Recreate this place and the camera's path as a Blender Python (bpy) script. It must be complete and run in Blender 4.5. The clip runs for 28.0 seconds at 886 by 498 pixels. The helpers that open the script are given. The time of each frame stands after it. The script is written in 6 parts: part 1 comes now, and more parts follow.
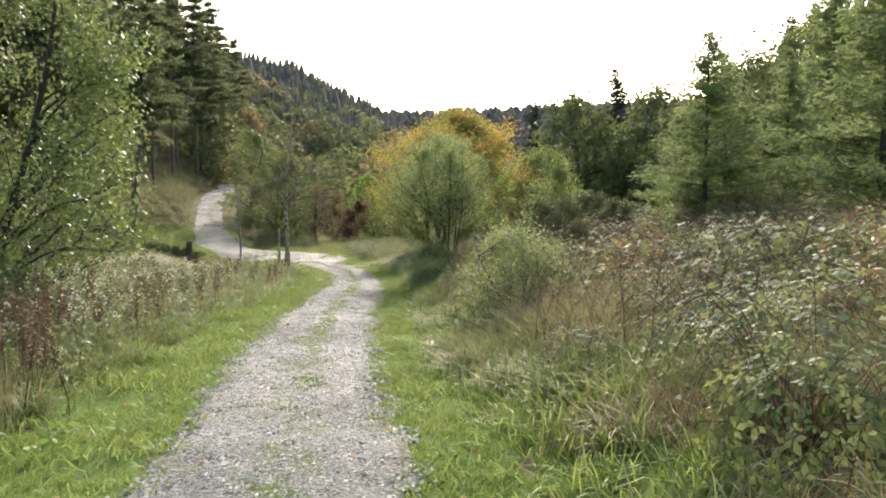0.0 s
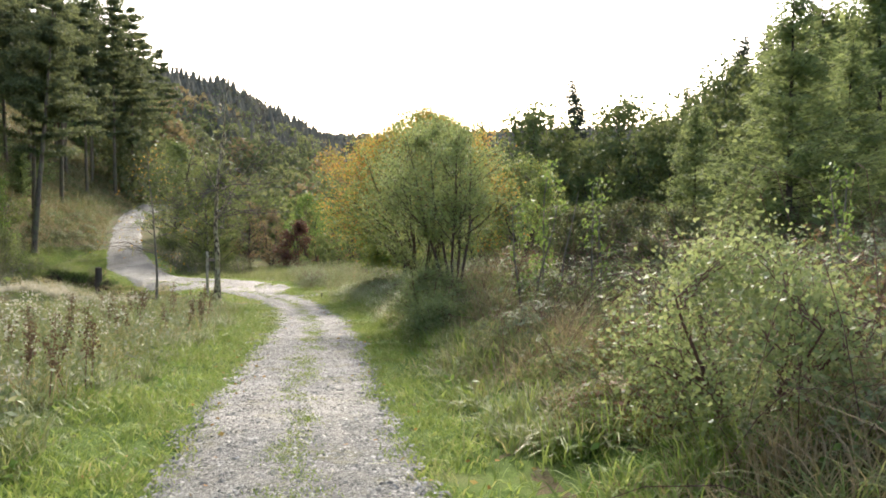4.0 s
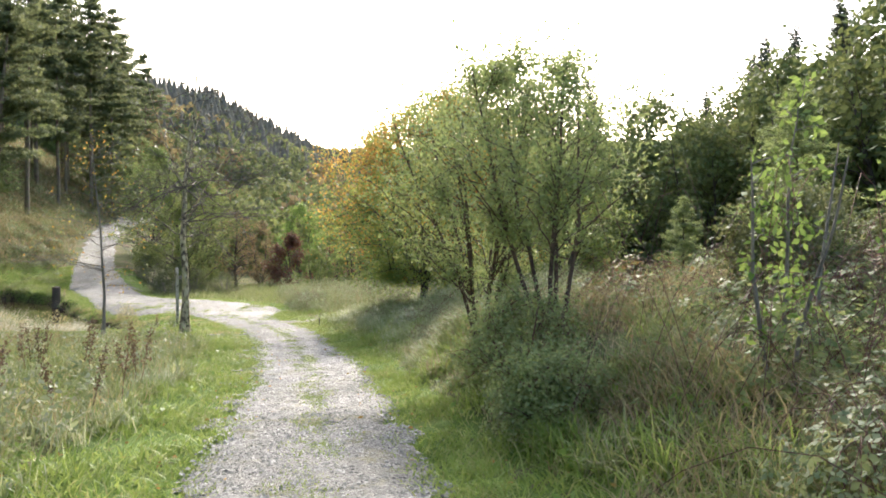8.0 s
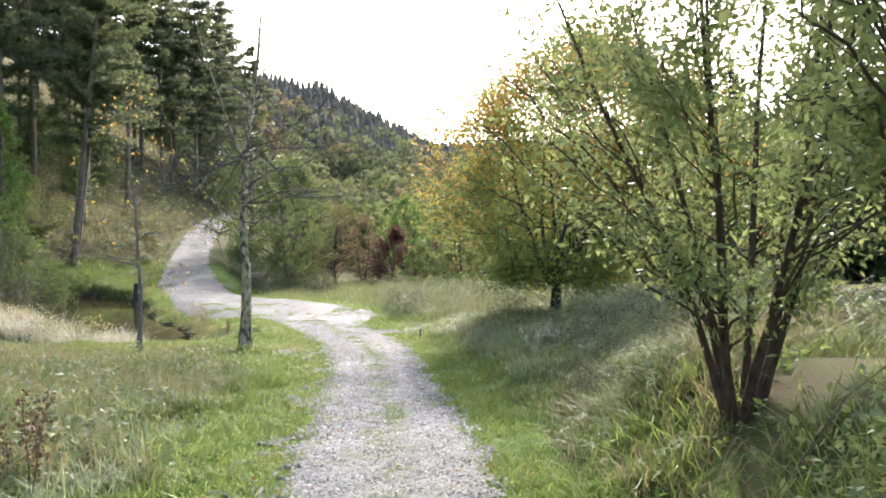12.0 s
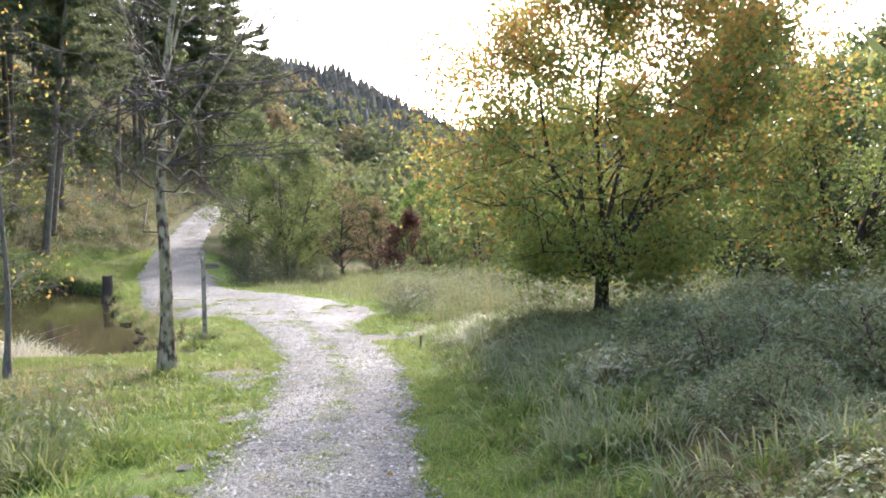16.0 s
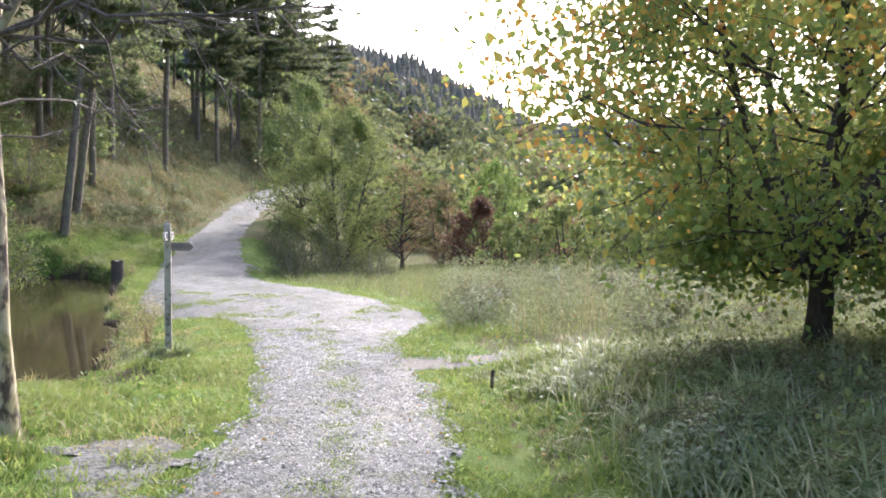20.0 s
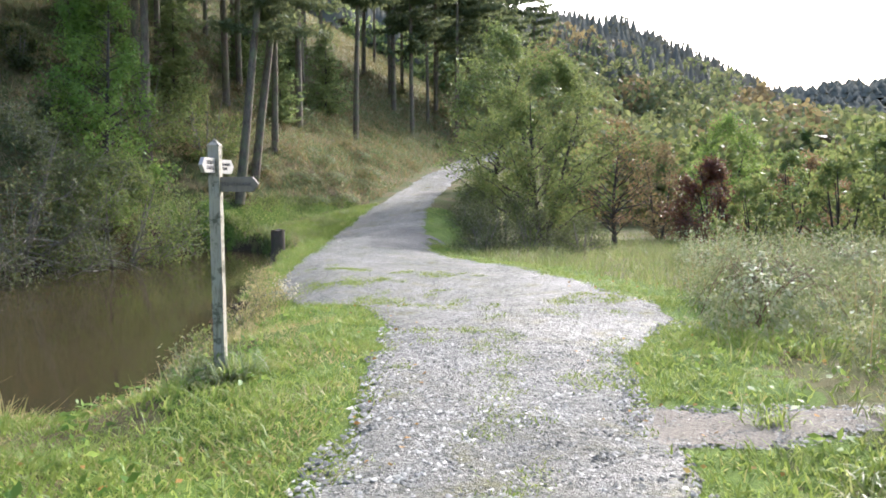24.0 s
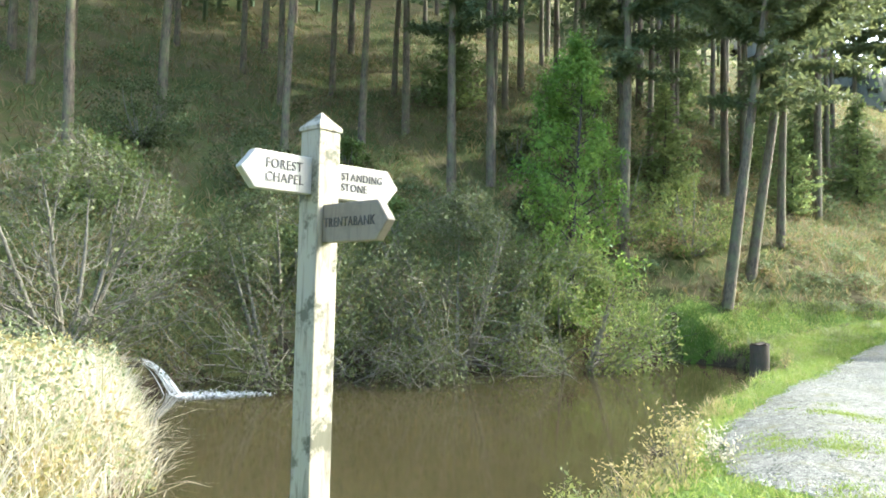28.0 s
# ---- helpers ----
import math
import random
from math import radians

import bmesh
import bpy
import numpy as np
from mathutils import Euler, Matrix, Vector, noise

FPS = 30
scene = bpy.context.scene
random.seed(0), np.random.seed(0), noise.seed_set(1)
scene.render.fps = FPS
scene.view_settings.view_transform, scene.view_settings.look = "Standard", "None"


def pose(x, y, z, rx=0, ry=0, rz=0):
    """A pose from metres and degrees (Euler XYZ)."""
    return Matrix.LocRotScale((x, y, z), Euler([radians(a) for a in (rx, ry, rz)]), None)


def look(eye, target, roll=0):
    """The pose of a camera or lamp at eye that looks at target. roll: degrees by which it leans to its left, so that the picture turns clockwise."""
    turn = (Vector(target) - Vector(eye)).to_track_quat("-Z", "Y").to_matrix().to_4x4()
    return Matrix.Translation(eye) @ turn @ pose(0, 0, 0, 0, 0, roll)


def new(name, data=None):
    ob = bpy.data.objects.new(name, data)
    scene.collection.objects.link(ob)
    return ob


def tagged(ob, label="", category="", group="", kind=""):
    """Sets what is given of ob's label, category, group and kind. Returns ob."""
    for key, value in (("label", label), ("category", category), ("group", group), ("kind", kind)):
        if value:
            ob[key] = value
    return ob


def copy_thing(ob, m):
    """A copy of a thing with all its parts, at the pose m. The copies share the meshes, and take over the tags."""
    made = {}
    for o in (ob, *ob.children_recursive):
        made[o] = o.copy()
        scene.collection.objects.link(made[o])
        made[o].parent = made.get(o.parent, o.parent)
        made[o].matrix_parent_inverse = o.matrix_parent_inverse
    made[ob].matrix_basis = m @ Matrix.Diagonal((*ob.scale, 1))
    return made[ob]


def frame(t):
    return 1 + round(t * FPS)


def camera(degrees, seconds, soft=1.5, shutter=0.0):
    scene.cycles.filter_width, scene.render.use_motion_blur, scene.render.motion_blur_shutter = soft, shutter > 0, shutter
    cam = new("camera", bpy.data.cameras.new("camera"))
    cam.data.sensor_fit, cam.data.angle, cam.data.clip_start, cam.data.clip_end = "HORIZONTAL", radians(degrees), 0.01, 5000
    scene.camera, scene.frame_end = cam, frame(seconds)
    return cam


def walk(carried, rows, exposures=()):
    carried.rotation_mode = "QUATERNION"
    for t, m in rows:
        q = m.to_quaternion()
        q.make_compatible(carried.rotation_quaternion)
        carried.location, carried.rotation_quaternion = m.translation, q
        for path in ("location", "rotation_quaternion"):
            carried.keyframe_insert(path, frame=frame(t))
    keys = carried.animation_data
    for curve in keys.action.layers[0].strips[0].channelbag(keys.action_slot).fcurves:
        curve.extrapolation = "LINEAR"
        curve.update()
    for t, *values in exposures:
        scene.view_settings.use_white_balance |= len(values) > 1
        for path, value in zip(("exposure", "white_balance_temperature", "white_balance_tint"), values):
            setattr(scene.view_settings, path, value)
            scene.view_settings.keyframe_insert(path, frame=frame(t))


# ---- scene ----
cam = camera(61.16, 28.0, soft=1.75)
PATH = [
    (0.00, (3.714, -38.537, 4.124), (4.308, -33.590, 3.707), -0.21),
    (0.50, (3.643, -37.798, 4.084), (4.275, -32.845, 3.809), -0.80),
    (1.00, (3.554, -37.057, 4.042), (4.226, -32.111, 3.744), -0.64),
    (1.50, (3.466, -36.319, 3.996), (4.236, -31.390, 3.656), -1.43),
    (2.00, (3.384, -35.583, 3.940), (4.092, -30.640, 3.673), -1.76),
    (2.50, (3.299, -34.845, 3.875), (4.145, -29.923, 3.647), -1.23),
    (4.50, (3.138, -31.624, 3.618), (4.207, -26.748, 3.335), -0.17),
    (5.00, (3.142, -30.865, 3.571), (4.311, -26.014, 3.244), -0.91),
    (5.50, (3.131, -30.115, 3.535), (4.414, -25.294, 3.207), -1.02),
    (6.00, (3.114, -29.384, 3.500), (4.434, -24.571, 3.204), -0.90),
    (6.50, (3.115, -28.668, 3.456), (4.289, -23.812, 3.259), -0.47),
    (7.00, (3.139, -27.949, 3.406), (4.291, -23.083, 3.397), 0.04),
    (7.50, (3.193, -27.207, 3.354), (4.218, -22.314, 3.245), 0.11),
    (8.00, (3.264, -26.435, 3.312), (4.348, -21.556, 3.173), -0.08),
    (8.50, (3.340, -25.646, 3.283), (4.574, -20.810, 2.993), -0.71),
    (9.00, (3.391, -24.881, 3.253), (4.618, -20.046, 2.902), -0.94),
    (9.50, (3.444, -24.147, 3.220), (4.617, -19.300, 2.853), 0.46),
    (10.00, (3.508, -23.458, 3.183), (4.410, -18.541, 3.087), 0.49),
    (10.50, (3.592, -22.803, 3.142), (4.449, -17.879, 3.009), 0.92),
    (11.00, (3.671, -22.170, 3.103), (4.178, -17.196, 3.095), 0.96),
    (11.50, (3.727, -21.525, 3.070), (4.227, -16.550, 3.056), 0.65),
    (12.00, (3.769, -20.866, 3.041), (4.142, -15.882, 2.878), -0.22),
    (12.50, (3.792, -20.215, 3.012), (4.079, -15.229, 2.784), 0.01),
    (13.00, (3.849, -19.586, 2.964), (4.314, -14.617, 2.660), -0.78),
    (13.50, (3.919, -18.944, 2.906), (4.269, -13.961, 2.701), -1.57),
    (15.50, (4.444, -16.866, 2.789), (4.647, -11.877, 2.535), -0.99),
    (16.00, (4.431, -16.200, 2.747), (4.649, -11.210, 2.505), -0.73),
    (16.50, (4.420, -15.506, 2.706), (4.815, -10.537, 2.309), -1.81),
    (17.00, (4.443, -14.784, 2.653), (4.601, -9.799, 2.298), -2.66),
    (17.50, (4.474, -14.079, 2.583), (4.680, -9.091, 2.307), -2.17),
    (18.00, (4.508, -13.384, 2.498), (4.660, -8.391, 2.275), -1.23),
    (18.50, (4.541, -12.660, 2.414), (4.599, -7.671, 2.090), -0.00),
    (19.00, (4.551, -11.925, 2.347), (4.522, -6.929, 2.138), -0.40),
    (19.50, (4.516, -11.194, 2.300), (4.289, -6.202, 2.125), -0.36),
    (20.00, (4.460, -10.450, 2.234), (4.206, -5.463, 1.970), 0.53),
    (20.50, (4.384, -9.755, 2.170), (3.913, -4.780, 1.979), 1.24),
    (21.00, (4.302, -9.077, 2.098), (3.859, -4.102, 1.862), 0.94),
    (21.50, (4.200, -8.421, 2.019), (3.573, -3.464, 1.843), 1.10),
    (23.50, (3.699, -5.793, 1.662), (2.522, -0.943, 1.342), -1.26),
    (24.00, (3.629, -5.138, 1.635), (2.052, -0.411, 1.228), -0.29),
    (24.50, (3.524, -4.520, 1.606), (1.713, 0.103, 1.021), -0.10),
    (25.00, (3.386, -3.935, 1.582), (1.013, 0.451, 1.218), -0.74),
    (25.50, (3.211, -3.376, 1.551), (0.494, 0.821, 1.471), -0.15),
    (26.00, (3.027, -2.793, 1.522), (-0.048, 1.150, 1.544), -0.51),
    (26.50, (2.829, -2.237, 1.514), (-0.580, 1.420, 1.540), 0.00),
    (27.00, (2.635, -1.736, 1.511), (-1.013, 1.682, 1.597), 1.12),
    (27.50, (2.446, -1.305, 1.494), (-1.630, 1.588, 1.615), 1.83),
    (28.00, (2.233, -0.967, 1.473), (-1.958, 1.747, 1.739), 1.30),
]
walk(cam, [(t, look(eye, target, roll)) for t, eye, target, roll in PATH], exposures=[(0, 1.43, 6600, 11), (6, 1.55, 6600, 11), (9, 1.88, 6250, 13), (13, 1.84, 6050, 16), (17, 1.97, 5950, 20), (21, 1.95, 5850, 19), (25, 1.86, 5900, 10), (26.3, 2.42, 5900, 4), (28, 2.70, 6020, 0)])

# ---- light ----
SUN_AZ, SUN_EL = radians(12), radians(33)
world = bpy.data.worlds.new("sky_world")
scene.world = world
world.use_nodes = True
wn = world.node_tree
sky = wn.nodes.new("ShaderNodeTexSky")
sky.sky_type, sky.sun_disc = "NISHITA", False
sky.sun_elevation, sky.sun_rotation = SUN_EL, SUN_AZ
sky.air_density, sky.dust_density, sky.ozone_density = 1.0, 3.5, 0.6
wn.nodes["Background"].inputs["Strength"].default_value = 0.15
wn.links.new(sky.outputs["Color"], wn.nodes["Background"].inputs["Color"])
sun_data = bpy.data.lights.new("sun", "SUN")
sun_data.energy, sun_data.angle, sun_data.color = 1.65, radians(1.5), (1.0, 0.95, 0.87)
sun = new("sun", sun_data)
sun.matrix_world = look((math.sin(SUN_AZ) * 60, math.cos(SUN_AZ) * 60, math.tan(SUN_EL) * 60), (0, 0, 0))

# ---- materials ----
def nodes_of(name):
    m = bpy.data.materials.new(name)
    m.use_nodes = True
    nt = m.node_tree
    return m, nt, nt.nodes["Principled BSDF"]


def node(nt, kind, **values):
    n = nt.nodes.new(kind)
    for key, value in values.items():
        n.inputs[key].default_value = value
    return n


def ramp(nt, fac, cols, stops=None):
    r = nt.nodes.new("ShaderNodeValToRGB")
    e = r.color_ramp.elements
    n = len(cols)
    while len(e) < n:
        e.new(0.5)
    for i, c in enumerate(cols):
        e[i].position = stops[i] if stops else i / max(1, n - 1)
        e[i].color = (*c, 1)
    nt.links.new(fac, r.inputs["Fac"])
    return r.outputs["Color"]


def mixc(nt, a, b, fac, mode="MIX"):
    m = nt.nodes.new("ShaderNodeMix")
    m.data_type, m.blend_type = "RGBA", mode
    for sock, v in ((m.inputs[6], a), (m.inputs[7], b), (m.inputs[0], fac)):
        if isinstance(v, (int, float)):
            sock.default_value = v
        elif isinstance(v, tuple):
            sock.default_value = (*v, 1)
        else:
            nt.links.new(v, sock)
    return m.outputs[2]


def noise_fac(nt, scale, detail=5.0, rough=0.6, coord="Object"):
    tc = nt.nodes.new("ShaderNodeTexCoord")
    n = node(nt, "ShaderNodeTexNoise", Scale=scale, Detail=detail, Roughness=rough)
    nt.links.new(tc.outputs[coord], n.inputs["Vector"])
    return n.outputs["Fac"]


def bump(nt, bsdf, height, strength, dist=0.02):
    b = node(nt, "ShaderNodeBump", Strength=strength, Distance=dist)
    nt.links.new(height, b.inputs["Height"])
    nt.links.new(b.outputs["Normal"], bsdf.inputs["Normal"])


def leaf_mat(name, cols, rough=0.42, trans=0.35, patch=0.8, spec=0.5, stops=None):
    """Leaves and blades: each island takes its own colour from the ramp; large patches shift it."""
    m, nt, b = nodes_of(name)
    geo = nt.nodes.new("ShaderNodeNewGeometry")
    low = noise_fac(nt, patch, 2.0)
    add = nt.nodes.new("ShaderNodeMath")
    add.operation = "MULTIPLY_ADD"
    nt.links.new(low, add.inputs[0])
    add.inputs[1].default_value = 0.9
    sub = nt.nodes.new("ShaderNodeMath")
    sub.operation = "MULTIPLY_ADD"
    nt.links.new(geo.outputs["Random Per Island"], sub.inputs[0])
    sub.inputs[1].default_value, sub.inputs[2].default_value = 0.75, -0.32
    nt.links.new(sub.outputs[0], add.inputs[2])
    col = ramp(nt, add.outputs[0], cols, stops)
    nt.links.new(col, b.inputs["Base Color"])
    b.inputs["Roughness"].default_value = rough
    b.inputs["Specular IOR Level"].default_value = spec
    tr = nt.nodes.new("ShaderNodeBsdfTranslucent")
    bright = mixc(nt, col, (1.0, 0.95, 0.35), 0.18)
    nt.links.new(bright, tr.inputs["Color"])
    mix = nt.nodes.new("ShaderNodeMixShader")
    mix.inputs[0].default_value = trans
    nt.links.new(b.outputs[0], mix.inputs[1])
    nt.links.new(tr.outputs[0], mix.inputs[2])
    nt.links.new(mix.outputs[0], nt.nodes["Material Output"].inputs["Surface"])
    return m


def bark_mat(name, dark, light, scale=9.0, moss=None, rough=0.85):
    m, nt, b = nodes_of(name)
    tc = nt.nodes.new("ShaderNodeTexCoord")
    mp = nt.nodes.new("ShaderNodeMapping")
    mp.inputs["Scale"].default_value = (1, 1, 0.3)
    nt.links.new(tc.outputs["Object"], mp.inputs["Vector"])
    n = node(nt, "ShaderNodeTexNoise", Scale=scale * 3, Detail=8.0, Roughness=0.7)
    nt.links.new(mp.outputs[0], n.inputs["Vector"])
    col = ramp(nt, n.outputs["Fac"], [dark, light], [0.35, 0.68])
    if moss:
        col = mixc(nt, col, moss, ramp(nt, noise_fac(nt, 2.2), [(0, 0, 0), (0.8, 0.8, 0.8)], [0.45, 0.62]))
    nt.links.new(col, b.inputs["Base Color"])
    b.inputs["Roughness"].default_value = rough
    bump(nt, b, n.outputs["Fac"], 0.7, 0.02)
    return m


def ground_mat(name, cols, scale, rough=0.95, fine=60.0, stops=None, strength=0.6):
    m, nt, b = nodes_of(name)
    big = noise_fac(nt, scale, 6.0, 0.65)
    small = noise_fac(nt, fine, 6.0, 0.7)
    col = ramp(nt, big, cols, stops)
    col = mixc(nt, col, ramp(nt, small, [(0.45, 0.45, 0.45), (1.5, 1.5, 1.5)], [0.3, 0.7]), 1.0, "MULTIPLY")
    nt.links.new(col, b.inputs["Base Color"])
    b.inputs["Roughness"].default_value = rough
    b.inputs["Specular IOR Level"].default_value = 0.2
    bump(nt, b, small, strength, 0.05)
    return m


M_GROUND = ground_mat("field_soil_and_grass", [(0.05, 0.075, 0.018), (0.10, 0.11, 0.035), (0.14, 0.11, 0.055), (0.07, 0.10, 0.022)], 0.55, stops=[0.3, 0.47, 0.58, 0.7])

# gravel: crushed pale stone, damp in the wheel ruts
def gravel_mat():
    m, nt, b = nodes_of("crushed_gravel")
    tc = nt.nodes.new("ShaderNodeTexCoord")
    v = node(nt, "ShaderNodeTexVoronoi", Scale=58.0)
    nt.links.new(tc.outputs["Object"], v.inputs["Vector"])
    v2 = node(nt, "ShaderNodeTexVoronoi", Scale=130.0)
    nt.links.new(tc.outputs["Object"], v2.inputs["Vector"])
    sep = nt.nodes.new("ShaderNodeSeparateColor")
    nt.links.new(v.outputs["Color"], sep.inputs[0])
    col = ramp(nt, sep.outputs[0], [(0.045, 0.046, 0.04), (0.125, 0.126, 0.112), (0.225, 0.226, 0.2), (0.37, 0.37, 0.332)])
    sep2 = nt.nodes.new("ShaderNodeSeparateColor")
    nt.links.new(v2.outputs["Color"], sep2.inputs[0])
    col2 = ramp(nt, sep2.outputs[0], [(0.09, 0.09, 0.08), (0.20, 0.20, 0.178), (0.34, 0.34, 0.305)])
    col = mixc(nt, col, col2, ramp(nt, noise_fac(nt, 7.0), [(0, 0, 0), (1, 1, 1)], [0.42, 0.6]))
    dirt = ramp(nt, noise_fac(nt, 0.9, 5.0), [(0, 0, 0), (0.5, 0.5, 0.5)], [0.45, 0.66])
    col = mixc(nt, col, (0.165, 0.16, 0.12), dirt)
    moss = ramp(nt, noise_fac(nt, 2.1, 6.0), [(0, 0, 0), (0.75, 0.75, 0.75)], [0.54, 0.68])
    col = mixc(nt, col, (0.15, 0.145, 0.06), moss)
    col = mixc(nt, col, ramp(nt, noise_fac(nt, 11.0, 7.0, 0.75), [(0.62, 0.62, 0.62), (1.35, 1.35, 1.35)], [0.36, 0.64]), 1.0, "MULTIPLY")
    nt.links.new(col, b.inputs["Base Color"])
    rr = ramp(nt, noise_fac(nt, 0.5, 3.0), [(0.45, 0.45, 0.45), (0.8, 0.8, 0.8)], [0.38, 0.6])
    nt.links.new(rr, b.inputs["Roughness"])
    b.inputs["Specular IOR Level"].default_value = 0.28
    add = nt.nodes.new("ShaderNodeMath")
    add.operation = "ADD"
    nt.links.new(v.outputs["Distance"], add.inputs[0])
    nt.links.new(v2.outputs["Distance"], add.inputs[1])
    bump(nt, b, add.outputs[0], 0.8, 0.02)
    return m


M_GRAVEL = gravel_mat()
M_STONE = leaf_mat("loose_stone", [(0.055, 0.056, 0.05), (0.13, 0.131, 0.117), (0.25, 0.25, 0.223), (0.44, 0.44, 0.40)], 0.75, 0.0, 0.6, 0.2)
M_SILT = ground_mat("damp_pale_silt", [(0.09, 0.089, 0.078), (0.18, 0.178, 0.158)], 5.0, 0.62, 75.0, strength=0.7)
M_SILT.node_tree.nodes["Principled BSDF"].inputs["Specular IOR Level"].default_value = 0.3
M_EARTH = ground_mat("bare_earth", [(0.17, 0.15, 0.12), (0.27, 0.25, 0.21)], 2.0, fine=40)
M_BANK = ground_mat("wet_bank_soil", [(0.035, 0.026, 0.016), (0.09, 0.065, 0.04)], 3.0)


def water_mat():
    m, nt, b = nodes_of("murky_pond_water")
    col = ramp(nt, noise_fac(nt, 0.35, 3.0), [(0.029, 0.024, 0.011), (0.05, 0.041, 0.02)])
    nt.links.new(col, b.inputs["Base Color"])
    b.inputs["Roughness"].default_value = 0.06
    b.inputs["IOR"].default_value = 1.33
    n = noise_fac(nt, 2.2, 3.0)
    bump(nt, b, n, 0.07, 0.02)
    return m


M_WATER = water_mat()
M_FOAM = nodes_of("white_water")[0]
M_FOAM.node_tree.nodes["Principled BSDF"].inputs["Base Color"].default_value = (0.9, 0.92, 0.93, 1)
M_FOAM.node_tree.nodes["Principled BSDF"].inputs["Roughness"].default_value = 0.2

G = {}
G["lawn"] = leaf_mat("verge_grass", [(0.072, 0.14, 0.018), (0.128, 0.225, 0.028), (0.183, 0.28, 0.045), (0.26, 0.285, 0.09), (0.36, 0.31, 0.16)], 0.5, 0.42, 1.3, 0.3, [0.0, 0.35, 0.62, 0.86, 1.0])
G["tall"] = leaf_mat("tall_grass", [(0.07, 0.135, 0.025), (0.11, 0.175, 0.04), (0.17, 0.205, 0.075), (0.27, 0.245, 0.13)], 0.5, 0.36, 0.9, 0.35)
G["dry"] = leaf_mat("dead_grass", [(0.15, 0.145, 0.06), (0.25, 0.195, 0.11), (0.36, 0.28, 0.17), (0.22, 0.125, 0.075)], 0.65, 0.3, 0.45, 0.25)
G["bleached"] = leaf_mat("bleached_grass", [(0.20, 0.26, 0.08), (0.46, 0.42, 0.29), (0.62, 0.57, 0.46), (0.70, 0.66, 0.57), (0.40, 0.27, 0.20)], 0.6, 0.3, 1.6)
G["bramble"] = leaf_mat("bramble_leaf", [(0.065, 0.115, 0.035), (0.105, 0.165, 0.055), (0.15, 0.20, 0.07), (0.18, 0.19, 0.07), (0.17, 0.095, 0.05)], 0.55, 0.42, 0.55, 0.2, [0.0, 0.4, 0.66, 0.88, 1.0])
G["bramble_grey"] = leaf_mat("greyish_bramble_leaf", [(0.06, 0.10, 0.04), (0.10, 0.15, 0.065), (0.15, 0.19, 0.09), (0.20, 0.21, 0.10)], 0.55, 0.35, 0.6, 0.22)
G["bramble_rust"] = leaf_mat("rusty_bramble_leaf", [(0.06, 0.10, 0.03), (0.11, 0.14, 0.045), (0.16, 0.13, 0.05), (0.17, 0.08, 0.035), (0.11, 0.035, 0.025)], 0.6, 0.28, 0.7, 0.2)
G["sprig"] = leaf_mat("small_glossy_leaf", [(0.09, 0.155, 0.052), (0.145, 0.22, 0.078), (0.205, 0.265, 0.11), (0.26, 0.28, 0.12)], 0.46, 0.44, 0.7, 0.36)
G["herb"] = leaf_mat("grey_green_herb", [(0.085, 0.14, 0.05), (0.15, 0.205, 0.095), (0.25, 0.285, 0.17), (0.34, 0.33, 0.23)], 0.6, 0.3, 0.5, 0.3)
G["sedge"] = leaf_mat("bluish_long_grass", [(0.12, 0.19, 0.075), (0.18, 0.25, 0.11), (0.26, 0.31, 0.17), (0.40, 0.38, 0.26)], 0.5, 0.42, 0.9, 0.35)
G["straw"] = leaf_mat("straw_leaf", [(0.20, 0.22, 0.08), (0.34, 0.29, 0.13), (0.44, 0.37, 0.19), (0.33, 0.22, 0.12)], 0.65, 0.35, 1.0, 0.15)
G["seed"] = leaf_mat("seed_head", [(0.30, 0.29, 0.21), (0.46, 0.44, 0.36), (0.60, 0.58, 0.51)], 0.7, 0.3)
G["dock"] = leaf_mat("dead_dock", [(0.06, 0.03, 0.018), (0.12, 0.06, 0.036), (0.19, 0.105, 0.06)], 0.7, 0.15)
G["birch"] = leaf_mat("birch_leaf", [(0.055, 0.112, 0.026), (0.09, 0.16, 0.038), (0.13, 0.20, 0.052), (0.18, 0.22, 0.065)], 0.45, 0.34, 0.9, 0.42)
G["willow"] = leaf_mat("willow_leaf", [(0.10, 0.165, 0.055), (0.15, 0.225, 0.078), (0.20, 0.27, 0.10), (0.26, 0.28, 0.09)], 0.5, 0.44, 0.8, 0.3)
G["yellow"] = leaf_mat("turning_leaf", [(0.09, 0.15, 0.025), (0.19, 0.21, 0.03), (0.38, 0.26, 0.03), (0.46, 0.215, 0.03), (0.36, 0.115, 0.03)], 0.55, 0.62, 0.42, 0.3, [0.05, 0.28, 0.47, 0.66, 0.92])
G["turning_green"] = leaf_mat("green_turning_leaf", [(0.07, 0.15, 0.03), (0.105, 0.205, 0.038), (0.16, 0.235, 0.043), (0.33, 0.27, 0.045)], 0.5, 0.46, 0.6, 0.35)
G["green"] = leaf_mat("broad_leaf", [(0.065, 0.115, 0.03), (0.10, 0.16, 0.042), (0.145, 0.20, 0.06), (0.19, 0.19, 0.065)], 0.62, 0.36, 0.6, 0.15)
G["dark"] = leaf_mat("dark_green_leaf", [(0.05, 0.09, 0.028), (0.078, 0.125, 0.04), (0.115, 0.155, 0.052)], 0.6, 0.25, 0.4, 0.15)
G["fresh"] = leaf_mat("fresh_green_leaf", [(0.06, 0.14, 0.02), (0.10, 0.21, 0.03), (0.15, 0.27, 0.045)], 0.5, 0.4, 0.8, 0.25)
